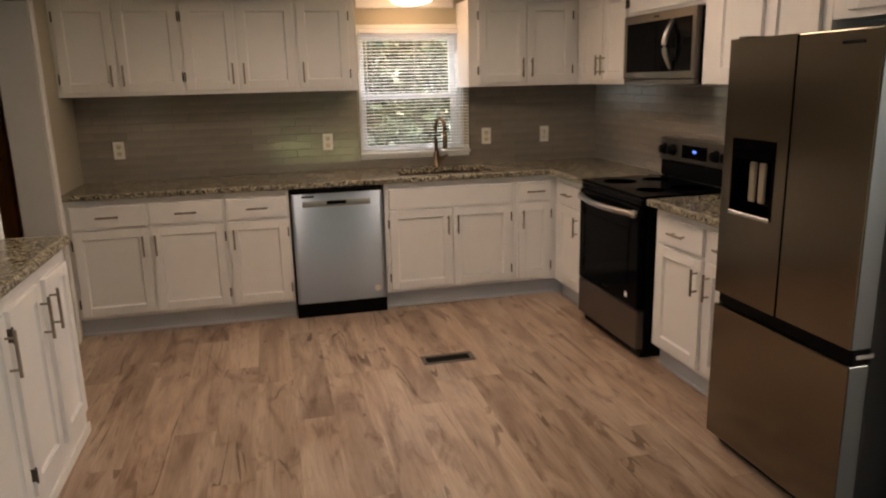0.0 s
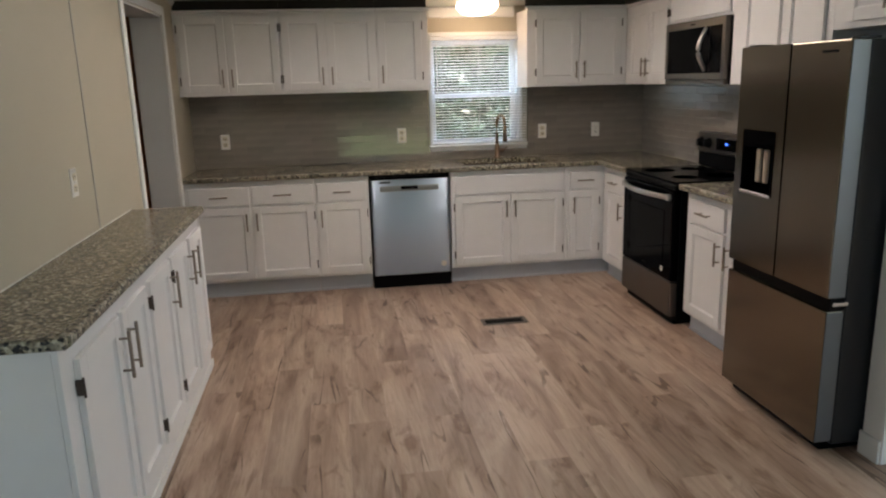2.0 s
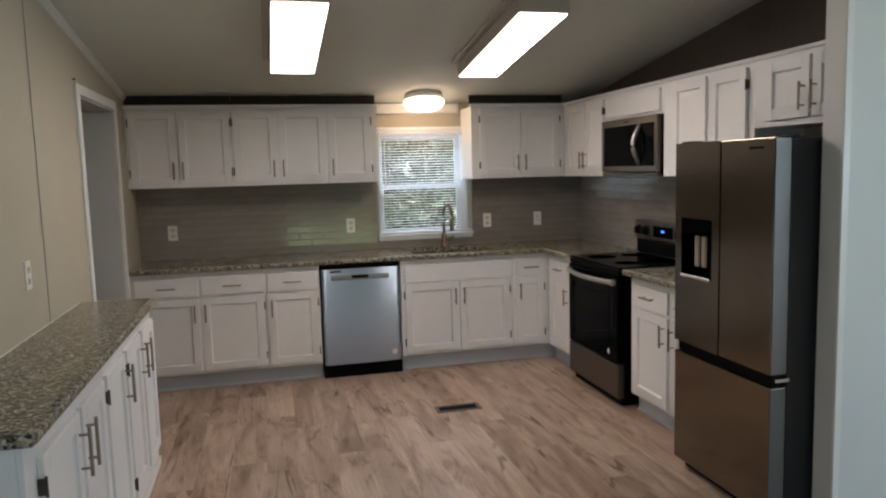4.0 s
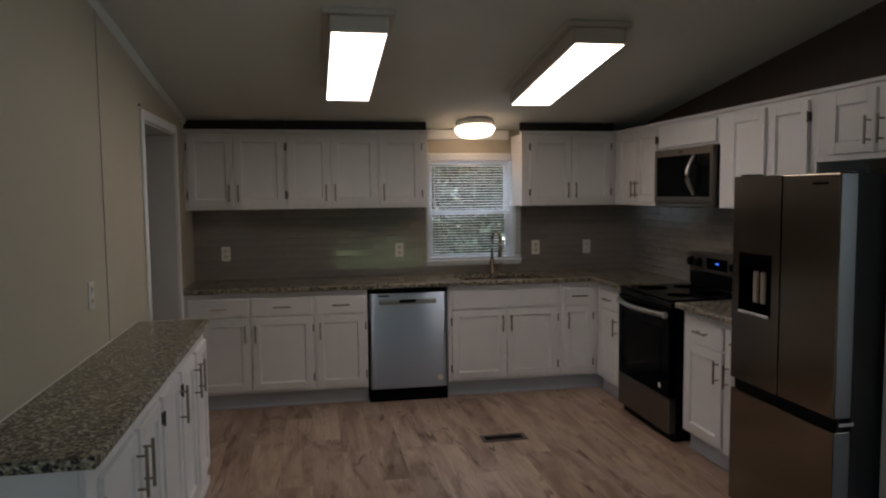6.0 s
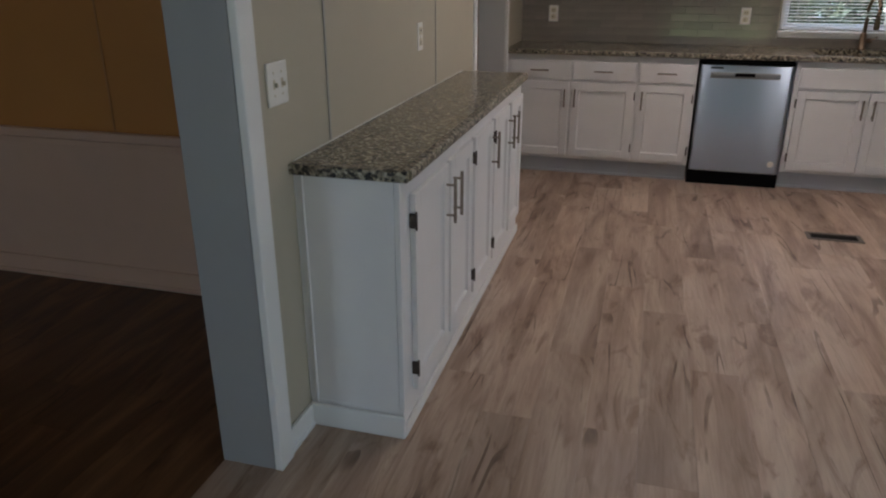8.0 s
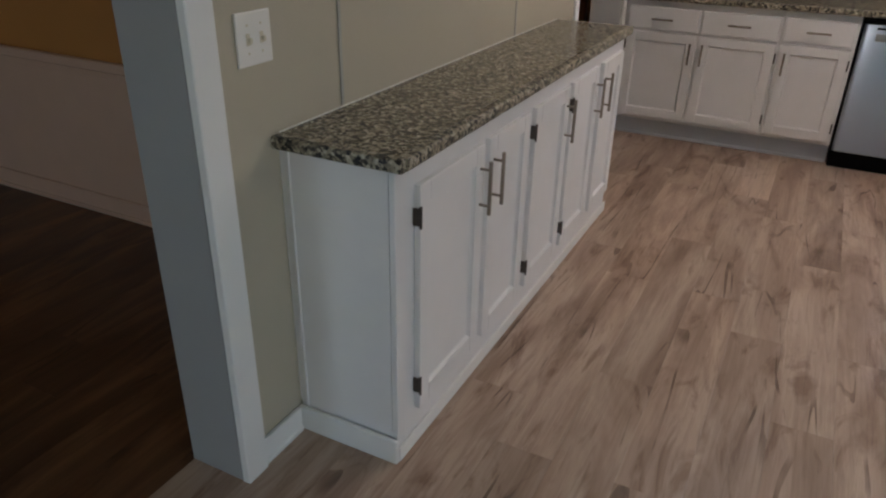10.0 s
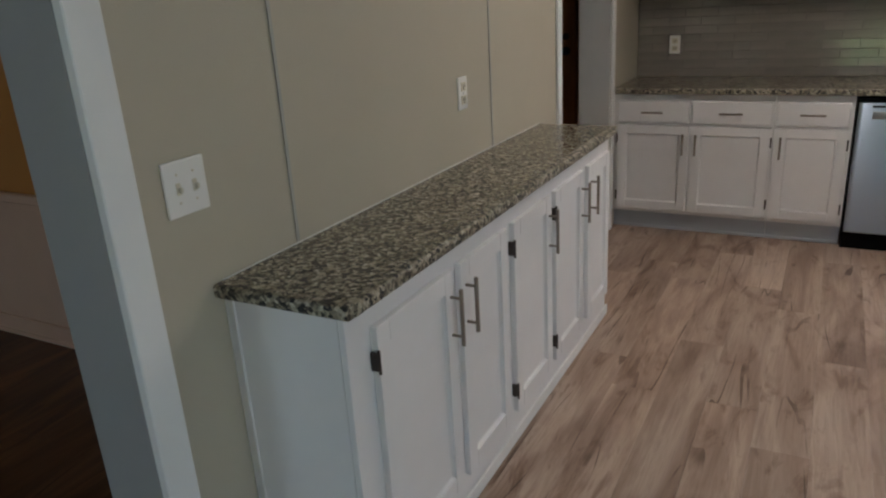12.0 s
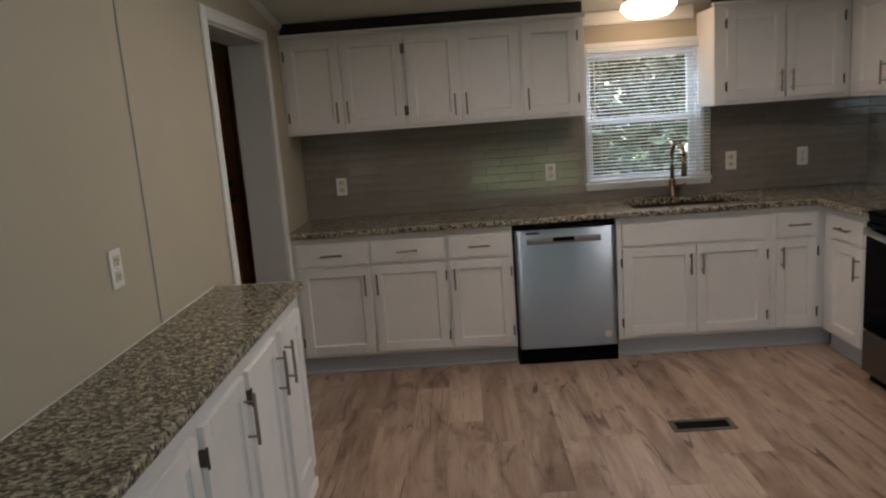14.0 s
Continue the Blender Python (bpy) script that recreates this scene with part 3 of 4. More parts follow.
cabinet("base_cabinet", "white painted base cabinet with two shaker doors and two drawers", pose(0.0, YF, 0), 0.938, 0.59, 0.12, 0.879,
        [(0.033, 0.466, *DZ, "r", "l"), (0.484, 0.926, *DZ, "l", "r")], [(0.033, 0.466, *WZ, 1), (0.484, 0.926, *WZ, 1)], 0.055, group=BASE)
cabinet("base_cabinet", "narrow white painted base cabinet beside the dishwasher", pose(0.94, YF, 0), 0.400, 0.59, 0.12, 0.879,
        [(0.014, 0.380, *DZ, "l", "r")], [(0.014, 0.380, *WZ, 1)], 0.055, group=BASE)
cabinet("sink_cabinet", "white painted sink cabinet with false drawer front and two doors", pose(1.962, YF, 0), 0.915, 0.59, 0.12, 0.879,
        [(0.030, 0.459, *DZ, "r", "l"), (0.472, 0.886, *DZ, "l", "r")], [(0.030, 0.886, *WZ, 0)], 0.055, group=BASE, body_top=0.69)
corner = cabinet("base_cabinet", "slim white painted corner base cabinet with one drawer", pose(2.879, YF, 0), 0.321, 0.59, 0.12, 0.879,
        [(0.026, 0.265, *DZ, "l", "r")], [(0.026, 0.265, *WZ, 1)], 0.055, group=BASE)
part("toe_kick", box(0.3215, 0.39, 0.055, 0.07, 0, 0.119), TOE, corner, "grey painted toe kick")
EAST = 3.185
cabinet("base_cabinet", "slim white painted base cabinet beside the range", pose(EAST, -0.62, 0, 0, 0, -90), 0.495, 0.56, 0.12, 0.879,
        [(0.09, 0.44, *DZ, "r", "")], [(0.09, 0.44, *WZ, 1)], 0.055, group=BASE)
cabinet("base_cabinet", "white painted base cabinet between range and refrigerator", pose(EAST, -1.985, 0, 0, 0, -90), 0.815, 0.56, 0.12, 0.879,
        [(0.054, 0.444, *DZ, "r", ""), (0.487, 0.785, *DZ, "l", "")], [(0.054, 0.444, *WZ, 1), (0.487, 0.785, *WZ, 1)], 0.055, group=BASE)

# upper cabinets
UZ0, UZ1, UD0, UD1 = 1.487, 2.075, 1.512, 2.052
UPPER = "painted wall cabinets"


def crown_for(c, width, ends=""):
    part("crown", box(-0.012 if "l" in ends else 0.0, width + (0.012 if "r" in ends else 0.0), -0.018, 0.03, UZ1 + 0.001, UZ1 + 0.022, 0.005), WHITE, c)


YU = -0.33
for x0, w, ds, ends in ((0.0, 0.752, [(0.027, 0.357, "r", "l"), (0.368, 0.741, "l", "r")], ""), (0.753, 0.712, [(0.010, 0.330, "r", "l"), (0.344, 0.702, "l", "")], ""),
                        (1.466, 0.392, [(0.010, 0.342, "l", "r")], "r")):
    c = cabinet("wall_cabinet", "white painted wall cabinet with shaker doors over the counter", pose(x0, YU, 0), w, 0.327, UZ0, UZ1,
                [(a, b, UD0, UD1, h, g) for a, b, h, g in ds], handle_low=True, group=UPPER)
    crown_for(c, w, ends)
    # Strip added to paint the gap's shade; no such board is known
    part("shade_strip", box(0.0, w, 0.05, 0.062, UZ1 + 0.001, 2.170), GAP_SHADE, c, "dark strip painted as the shade in the gap under the ceiling")
c = cabinet("wall_cabinet", "white painted wall cabinet beside the sink window", pose(2.640, YU, 0), 0.815, 0.327, UZ0, UZ1,
            [(0.07, 0.415, UD0, UD1, "r", "l"), (0.425, 0.765, UD0, UD1, "l", "r")], handle_low=True, group=UPPER)
crown_for(c, 0.815, "l")
part("shade_strip", box(0.0, 0.815, 0.05, 0.062, UZ1 + 0.001, 2.170), GAP_SHADE, c, "dark strip painted as the shade in the gap under the ceiling")
XU = 3.455
for y0, w, z0, ds, label in ((-0.331, 0.765, UZ0, [(0.10, 0.435, UD0, UD1, "r", ""), (0.45, 0.755, UD0, UD1, "l", "r")], "white painted corner wall cabinet"),
                             (-1.90, 0.876, UZ0, [(0.125, 0.470, UD0, UD1, "", ""), (0.515, 0.825, UD0, UD1, "", "r")], "white painted wall cabinet beside the microwave")):
    c = cabinet("wall_cabinet", label, pose(XU, y0, 0, 0, 0, -90), w, 0.308, z0, UZ1, ds, handle_low=True, group=UPPER)
    crown_for(c, w)
c = cabinet("wall_cabinet", "white painted panel cabinet above the microwave", pose(XU, -1.097, 0, 0, 0, -90), 0.802, 0.308, 1.890, UZ1, (), [(0.03, 0.78, 1.905, 2.05, 0)], group=UPPER)
crown_for(c, 0.802)
c = cabinet("wall_cabinet", "white painted wall cabinet above the refrigerator", pose(XU, -2.777, 0, 0, 0, -90), 0.70, 0.308, 1.735, UZ1,
            [(0.095, 0.400, 1.765, UD1, "r", ""), (0.420, 0.675, 1.765, UD1, "l", "")], handle=0.13, handle_low=True, group=UPPER)
crown_for(c, 0.70)

# low cabinet run along the west wall
PX, PY0, PY1 = 0.340, -4.050, -1.972
ST = 0.891          # underside of the stone on the shallow cabinet
side = cabinet("sideboard_cabinet", "long shallow white painted cabinet with five shaker doors along the wall", pose(PX, PY0, 0, 0, 0, 90), PY1 - PY0, PX - 0.002, 0.10, ST - 0.001,
               [(0.090, 0.478, 0.135, 0.825, "r", "l"), (0.516, 0.848, 0.135, 0.825, "l", ""), (0.901, 1.258, 0.135, 0.825, "r", "l"), (1.303, 1.648, 0.135, 0.825, "r", "l"), (1.714, 2.033, 0.135, 0.825, "l", "")],
               handle=0.165)
part("plinth", box(0.003, PY1 - PY0, 0.004, PX - 0.003, 0, 0.099, 0.002), WHITE, side)
part("base_moulding", joined(box(-0.016, -0.001, -0.004, 0.3375, 0, 0.085, 0.004), box(-0.0005, PY1 - PY0 + 0.012, -0.006, 0.003, 0, 0.05, 0.003)), TRIM, side)
part("end_batten", box(-0.006, -0.0005, 0.306, 0.316, 0.086, ST - 0.001, 0.002), WHITE, side)


def slab_edge(bm, a, b, out, z0=0.880, z1=0.914, deep=0.03):
    """A stone edge from a to b with rounded corners on its outer side only."""
    r = 0.009
    prof = [(0, z0), (deep - r, z0)] + [(deep - r + r * math.sin(t), z0 + r - r * math.cos(t)) for t in (0.52, 1.05, 1.57)]
    prof += [(deep - r + r * math.cos(t), z1 - r + r * math.sin(t)) for t in (0.0, 0.52, 1.05, 1.57)] + [(0, z1)]
    rings = [[bm.verts.new((p[0] + out[0] * u, p[1] + out[1] * u, z)) for u, z in prof] for p in (a, b)]
    for k in range(len(prof) - 1):
        bm.faces.new((rings[0][k], rings[0][k + 1], rings[1][k + 1], rings[1][k]))
    bm.faces.new(rings[0])
    bm.faces.new(list(reversed(rings[1])))


def counter(name, label, rects, edges, z0=0.880):
    c = thing(name, label, "countertop")
    bm = bmesh.new()
    for x0, x1, y0, y1 in rects:
        put_box(bm, x0, x1, y0, y1, z0, z0 + 0.034)
    bmesh.ops.remove_doubles(bm, verts=bm.verts, dist=0.0004)
    part("slab", bm, GRANITE, c)
    bm = bmesh.new()
    for a, b, out in edges:
        slab_edge(bm, a, b, out, z0, z0 + 0.034)
    bmesh.ops.remove_doubles(bm, verts=bm.verts, dist=0.0004)
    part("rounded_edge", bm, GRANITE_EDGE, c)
    return c


SINK = (2.095, 2.76, -0.515, -0.15)
YC = -0.615
XC = 3.155
counter("countertop", "speckled beige and black granite countertop with an undermount sink cutout",
        [(0.002, SINK[0], YC, -0.010), (SINK[1], XR - 0.010, YC, -0.010), (SINK[0], SINK[1], YC, SINK[2]), (SINK[0], SINK[1], SINK[3], -0.010), (XC, XR - 0.010, -1.118, YC)],
        [((0.002, YC), (XC, YC), (0, -1)), ((XC, -1.118), (XC, YC - 0.03), (-1, 0))])
counter("countertop", "short granite countertop between range and refrigerator", [(XC, XR - 0.010, -2.805, -1.975)], [((XC, -2.805), (XC, -1.975), (-1, 0))])
long_top = counter("countertop", "long speckled granite top on the shallow wall cabinet", [(0.002, 0.348, -4.048, -1.972)],
        [((0.348, -4.048), (0.348, -1.972), (1, 0)), ((0.002, -4.048), (0.348, -4.048), (0, -1)), ((0.002, -1.972), (0.348, -1.972), (0, 1)),
         ((0.348, -4.048), (0.370, -4.048), (0, -1)), ((0.348, -1.972), (0.370, -1.972), (0, 1))], ST)
part("caulk_bead", box(0.0025, 0.007, -4.048, -1.97, ST + 0.0345, ST + 0.0385, 0.0015), CAULK, long_top, "white caulk bead along the wall")


def sink():
    s = thing("sink", "stainless undermount kitchen sink set in the granite counter", "sink")
    x0, x1, y0, y1 = SINK[0] - 0.008, SINK[1] + 0.008, SINK[2] - 0.008, SINK[3] + 0.008
    part("basin", boxes((x0, x1, y0, y1, 0.70, 0.704), (x0 - 0.003, x0, y0, y1, 0.70, 0.879), (x1, x1 + 0.003, y0, y1, 0.70, 0.879), (x0, x1, y0 - 0.003, y0, 0.70, 0.879), (x0, x1, y1, y1 + 0.003, 0.70, 0.879)), SINKSTEEL, s)
    drain = part("drain", lathe([(0.045, 0.7045), (0.045, 0.708), (0.03, 0.708), (0.028, 0.706)], 24), STEEL, s, at=Matrix.Translation((2.42, -0.3, 0)))


sink()


def faucet():
    f = thing("faucet", "bronze gooseneck pull-down faucet with a side lever", "faucet", pose(2.448, -0.085, 0.914))
    part("base", lathe([(0.030, 0.0), (0.030, 0.006), (0.024, 0.012), (0.022, 0.10), (0.017, 0.115)], 24), BRONZE, f, smooth=True)
    pts = [(0, 0, 0.11), (0, 0, 0.20), (0, 0, 0.27)]
    for i in range(1, 13):
        a = math.pi * i / 12
        pts.append((0.016 * (1 - math.cos(a)), -0.075 * (1 - math.cos(a)), 0.27 + 0.085 * math.sin(a)))
    part("neck", pipe(pts, 0.0125, 14), BRONZE, f, smooth=True)
    e = pts[-1]
    part("spray_head", pipe([e, (e[0], e[1], e[2] - 0.05), (e[0], e[1], e[2] - 0.11), (e[0], e[1], e[2] - 0.125)], [0.0135, 0.015, 0.019, 0.017], 16), BRONZE, f, smooth=True)
    part("lever", joined(tube((0.015, 0, 0.062), (0.055, 0, 0.062), 0.016), tube((0.05, 0, 0.066), (0.075, -0.045, 0.088), 0.006)), BRONZE, f)


faucet()


# ---- appliances ----
def bowed_door(x0, x1, y0, y1, z0, z1, bow, n=24):
    """A sheet-metal door whose front swells gently towards its middle, with rounded edges."""
    bm = bmesh.new()
    r = 0.005
    front = [(x0, y1), (x0, y0 + bow + r)]
    for i in range(n + 1):
        u = i / n
        front.append((x0 + r + (x1 - x0 - 2 * r) * u, y0 + bow * (2 * u - 1) ** 2))
    front += [(x1, y0 + bow + r), (x1, y1)]
    cx, cy = (x0 + x1) / 2, (y0 + y1) / 2
    rings = [[bm.verts.new((cx + (x - cx) * k, y + (0.004 if k < 1 and y < cy else 0.0), z)) for x, y in front] for z, k in ((z0, 0.99), (z0 + r, 1.0), (z1 - r, 1.0), (z1, 0.99))]
    for a, b in zip(rings, rings[1:]):
        for i in range(len(front) - 1):
            bm.faces.new((a[i], a[i + 1], b[i + 1], b[i]))
        bm.faces.new((a[-1], a[0], b[0], b[-1]))
    bm.faces.new(list(reversed(rings[0])))
    bm.faces.new(rings[-1])
    return bm


def dishwasher():
    d = thing("dishwasher", "stainless steel dishwasher with pocket handle under the counter", "dishwasher", pose(1.345, -0.605, 0))
    part("body", box(0.003, 0.61, 0.02, 0.57, 0.02, 0.872), BLACK, d)
    part("toe_panel", box(0.003, 0.61, -0.002, 0.018, 0.0, 0.098, 0.002), BLACK, d)
    door = part("door", bowed_door(0.010, 0.604, -0.030, 0.0185, 0.104, 0.842, 0.0045), STEEL_V, d, "brushed stainless door", smooth=True)
    part("control_strip", box(0.010, 0.604, -0.022, 0.0185, 0.8435, 0.862, 0.003), BLACK, d)
    part("control_panel", bowed_door(0.075, 0.525, -0.0312, -0.0190, 0.752, 0.798, 0.0026), material("grey_steel_band", (0.36, 0.38, 0.40), 0.38, 1.0), door, smooth=True)
    part("pocket_handle", joined(box(0.235, 0.362, -0.034, -0.0318, 0.768, 0.793, 0.001), box(0.238, 0.359, -0.042, -0.0342, 0.785, 0.792, 0.002)), BLACK, door, "dark recessed pocket handle")
    part("badge", box(0.075, 0.155, -0.0296, -0.0215, 0.818, 0.829), SLOT, door)
    part("sticker", lathe([(0.022, 0), (0.022, 0.0008)], 20), PLASTIC, door, at=pose(0.548, -0.0270, 0.175, 90, 0, 1))


dishwasher()


def curved_bar(y0, y1, z, bow, r, x=0.0, n=14):
    """A bowed bar along local x."""
    return pipe([(y0 + (y1 - y0) * i / n, x - bow * math.sin(math.pi * i / n) - 0.004, z) for i in range(n + 1)], r, 10)


def kitchen_range():
    w = 0.775
    r = thing("electric_range", "black glass-top electric range with stainless drawer and back panel", "range", pose(3.152, -1.135, 0, 0, 0, -90))
    part("body", box(0.006, w, 0.03, 0.600, 0.03, 0.895), BLACK, r)
    part("cooktop", joined(box(0.0, w + 0.006, -0.012, 0.535, 0.897, 0.915, 0.006, 2)), BLACKGLASS, r)
    for bx, by, br in ((0.20, 0.15, 0.105), (0.57, 0.15, 0.085), (0.20, 0.39, 0.085), (0.57, 0.39, 0.105)):
        part("burner_ring", lathe([(br, 0), (br, 0.0006), (br - 0.006, 0.0006), (br - 0.006, 0)], 36), BLACKGLASS, r, at=pose(bx, by, 0.9155))
    door = part("oven_door", box(0.010, w - 0.006, -0.022, 0.029, 0.285, 0.862, 0.008, 2), BLACKGLASS, r)
    part("door_window", box(0.12, w - 0.12, -0.0245, -0.0225, 0.40, 0.72, 0.001), BLACKGLASS, door)
    part("door_strip", box(0.012, w - 0.008, -0.012, 0.0285, 0.864, 0.894, 0.004), BLACK, r)
    h = part("handle", curved_bar(0.03, w - 0.03, 0.815, 0.055, 0.017, -0.026), STEEL, door, "curved stainless oven handle", smooth=True)
    for x in (0.05, w - 0.05):
        part("handle_mount", box(x - 0.018, x + 0.018, -0.05, -0.0225, 0.795, 0.835, 0.004), STEEL, door)
    part("sticker", lathe([(0.018, 0), (0.018, 0.0008)], 20), PLASTIC, door, at=pose(w - 0.13, -0.0228, 0.345, 90))
    part("badge", box(0.35, 0.42, -0.0235, -0.0225, 0.318, 0.330), SLOT, door)
    part("drawer", box(0.010, w - 0.006, -0.020, 0.029, 0.055, 0.278, 0.006, 2), STEEL_DARK, r, "stainless storage drawer")
    part("base", box(0.03, w - 0.02, 0.02, 0.59, 0.0, 0.03), BLACK, r)
    part("backguard_lower", box(0.0, w, 0.540, 0.604, 0.916, 1.015, 0.004), BLACK, r)
    g = part("backguard", box(0.0, w, 0.525, 0.604, 1.017, 1.155, 0.008, 2), STEEL_DARK, r, "stainless control panel")
    part("display", box(0.26, 0.52, 0.5215, 0.5245, 1.045, 1.125, 0.002), BLACKGLASS, g)
    part("digits", boxes((0.380, 0.386, 0.5203, 0.5213, 1.085, 1.097), (0.392, 0.398, 0.5203, 0.5213, 1.085, 1.097), (0.408, 0.414, 0.5203, 0.5213, 1.085, 1.097)), BLUE_GLOW, g, "glowing blue clock digits")
    for x in (0.065, 0.165, w - 0.165, w - 0.065):
        k = part("knob", lathe([(0.036, 0), (0.036, 0.008), (0.028, 0.012), (0.026, 0.034), (0.022, 0.036)], 24), BLACK, g, at=pose(x, 0.5245, 1.085, 90), smooth=True)


kitchen_range()


def microwave():
    w, x = 0.776, 3.448
    m = thing("microwave", "stainless over-the-range microwave with black glass door", "microwave", pose(x, -1.100, 1.487, 0, 0, -90))
    part("body", box(0.0, w, 0.012, 0.312, 0.002, 0.397, 0.003), BLACK, m)
    f = part("door", box(0.0, w - 0.002, -0.028, 0.011, 0.03, 0.398, 0.006, 2), STEEL_DARK, m, "stainless door frame")
    part("window", box(0.045, w - 0.18, -0.0305, -0.0285, 0.070, 0.350, 0.001), BLACKGLASS, f)
    part("control_panel", box(w - 0.175, w - 0.03, -0.0305, -0.0285, 0.070, 0.350, 0.001), BLACKGLASS, f)
    part("badge", box(0.35, 0.41, -0.0295, -0.0285, 0.368, 0.378), SLOT, f)
    part("handle", pipe([(w - 0.215, -0.03 - 0.05 * math.sin(math.pi * i / 12), 0.085 + 0.255 * i / 12) for i in range(13)], 0.014, 12), STEEL, f, "bowed stainless handle", smooth=True)
    part("vent_grille", box(0.0, w - 0.002, -0.02, 0.011, 0.0, 0.028, 0.003), STEEL_DARK, m)


microwave()


def refrigerator():
    w = 0.72
    r = thing("refrigerator", "stainless french-door refrigerator with water dispenser and dark grey sides", "refrigerator", pose(2.978, -2.815, 0, 0, 0, -90))
    part("body", box(0.008, w - 0.008, 0.085, 0.76, 0.035, 1.660, 0.006), DARKGREY, r, "dark grey cabinet body")
    hx = 0.362
    z0, z1 = 0.676, 1.663
    dx0, dx1, dz0, dz1 = 0.058, 0.300, 1.015, 1.300
    left = part("door", boxes((0.0, dx0, 0.0, 0.075, z0, z1), (dx1, hx - 0.003, 0.0, 0.075, z0, z1), (dx0, dx1, 0.0, 0.075, z0, dz0), (dx0, dx1, 0.0, 0.075, dz1, z1)), STEEL_WARM, r, "warm brushed stainless door with dispenser")
    right = part("door", box(hx + 0.003, w, 0.0, 0.075, z0, z1, 0.005, 2), STEEL_WARM, r, "warm brushed stainless door")
    drawer = part("freezer_drawer", box(0.0, w, 0.0, 0.075, 0.055, 0.622, 0.005, 2), STEEL_WARM, r, "warm brushed stainless freezer drawer")
    part("side_edge", box(w + 0.0005, w + 0.0035, 0.002, 0.074, z0 + 0.004, z1 - 0.004, 0.0012), STEEL_EDGE, right, "pale stainless door edge")
    part("side_edge", box(w + 0.0005, w + 0.0035, 0.002, 0.074, 0.06, 0.618, 0.0012), STEEL_EDGE, drawer, "pale stainless drawer edge")
    part("gap_recess", box(0.006, w - 0.006, 0.02, 0.084, 0.624, 0.674), BLACK, r)
    part("gasket", box(0.006, w - 0.006, 0.0755, 0.084, 0.06, 1.658), RUBBER, r)
    part("hinge", box(w - 0.05, w - 0.002, 0.03, 0.12, 1.6635, 1.673, 0.003), DARKGREY, r)
    part("hinge", box(0.002, 0.05, 0.03, 0.12, 1.6635, 1.673, 0.003), DARKGREY, r)
    part("hinge", box(w - 0.035, w - 0.004, 0.03, 0.10, 0.640, 0.656, 0.003), STEEL, r)
    part("base_grille", box(0.03, w - 0.03, 0.05, 0.60, 0.006, 0.050), BLACK, r)
    for x in (0.06, w - 0.06):
        part("foot", tube((x, 0.10, 0), (x, 0.10, 0.02), 0.02), BLACK, r)
    disp = part("dispenser", boxes((dx0, dx1, 0.068, 0.0745, dz0, dz1), (dx0, dx0 + 0.012, -0.003, 0.067, dz0, dz1), (dx1 - 0.012, dx1, -0.003, 0.067, dz0, dz1), (dx0 + 0.012, dx1 - 0.012, -0.003, 0.067, dz1 - 0.075, dz1), (dx0 + 0.012, dx1 - 0.012, -0.003, 0.067, dz0, dz0 + 0.012)), BLACKGLASS, left, "black recessed water dispenser")
    part("paddle", joined(box(0.132, 0.168, 0.022, 0.034, dz0 + 0.05, dz1 - 0.085, 0.004), box(0.186, 0.222, 0.022, 0.034, dz0 + 0.05, dz1 - 0.085, 0.004)), PADDLE, left, "pale dispenser paddles")
    part("drip_tray", box(dx0 + 0.005, dx1 - 0.005, -0.010, -0.0035, dz0 - 0.006, dz0 + 0.008, 0.002), STEEL, left)
    part("badge", box(0.56, 0.65, -0.0015, -0.0005, 1.618, 1.628), SLOT, right)


refrigerator()


# ---- lights ----
def panel_light(x, y0, y1, wide):
    zc = (ceil_z(y0) + ceil_z(y1)) / 2 - 0.035
    tilt = math.degrees(math.atan(SLOPE))
    l = thing("ceiling_light", "lit rectangular wraparound ceiling light with a pale frame", "ceiling light", pose(x, (y0 + y1) / 2, zc, -tilt), "wraparound ceiling lights")
    h, w = (y1 - y0) / 2 / math.cos(radians(tilt)), wide / 2
    part("mounting_frame", box(-w - 0.045, w + 0.045, -h - 0.028, h + 0.028, 0.004, 0.032, 0.004), FIXTURE, l, "flat cream mounting frame")
    part("tray", box(-w - 0.012, w + 0.012, -h - 0.012, h + 0.012, -0.082, 0.003, 0.010, 2), FIXTURE, l, "cream metal tray")
    part("diffuser", box(-w, w, -h, h, -0.087, -0.0822, 0.0015), PANEL_GLOW, l, "glowing white diffuser")


panel_light(1.185, -2.505, -1.327, 0.262)
panel_light(2.424, -2.450, -1.262, 0.262)


def flush_light():
    l = thing("flush_ceiling_light", "lit round flush-mount ceiling light over the sink", "ceiling light", pose(2.25, -0.32, ceil_z(-0.32) - 0.043, -7.9))
    part("base", lathe([(0.150, 0.036), (0.158, 0.004), (0.160, -0.008), (0.152, -0.017)], 48), TRIM, l, smooth=True)
    part("dome", lathe([(0.160, -0.018), (0.164, -0.030), (0.161, -0.042), (0.150, -0.047), (0.148, -0.060), (0.130, -0.076), (0.09, -0.086), (0.03, -0.090)], 48), DOME_GLOW, l, "glowing white glass dome", smooth=True)


flush_light()


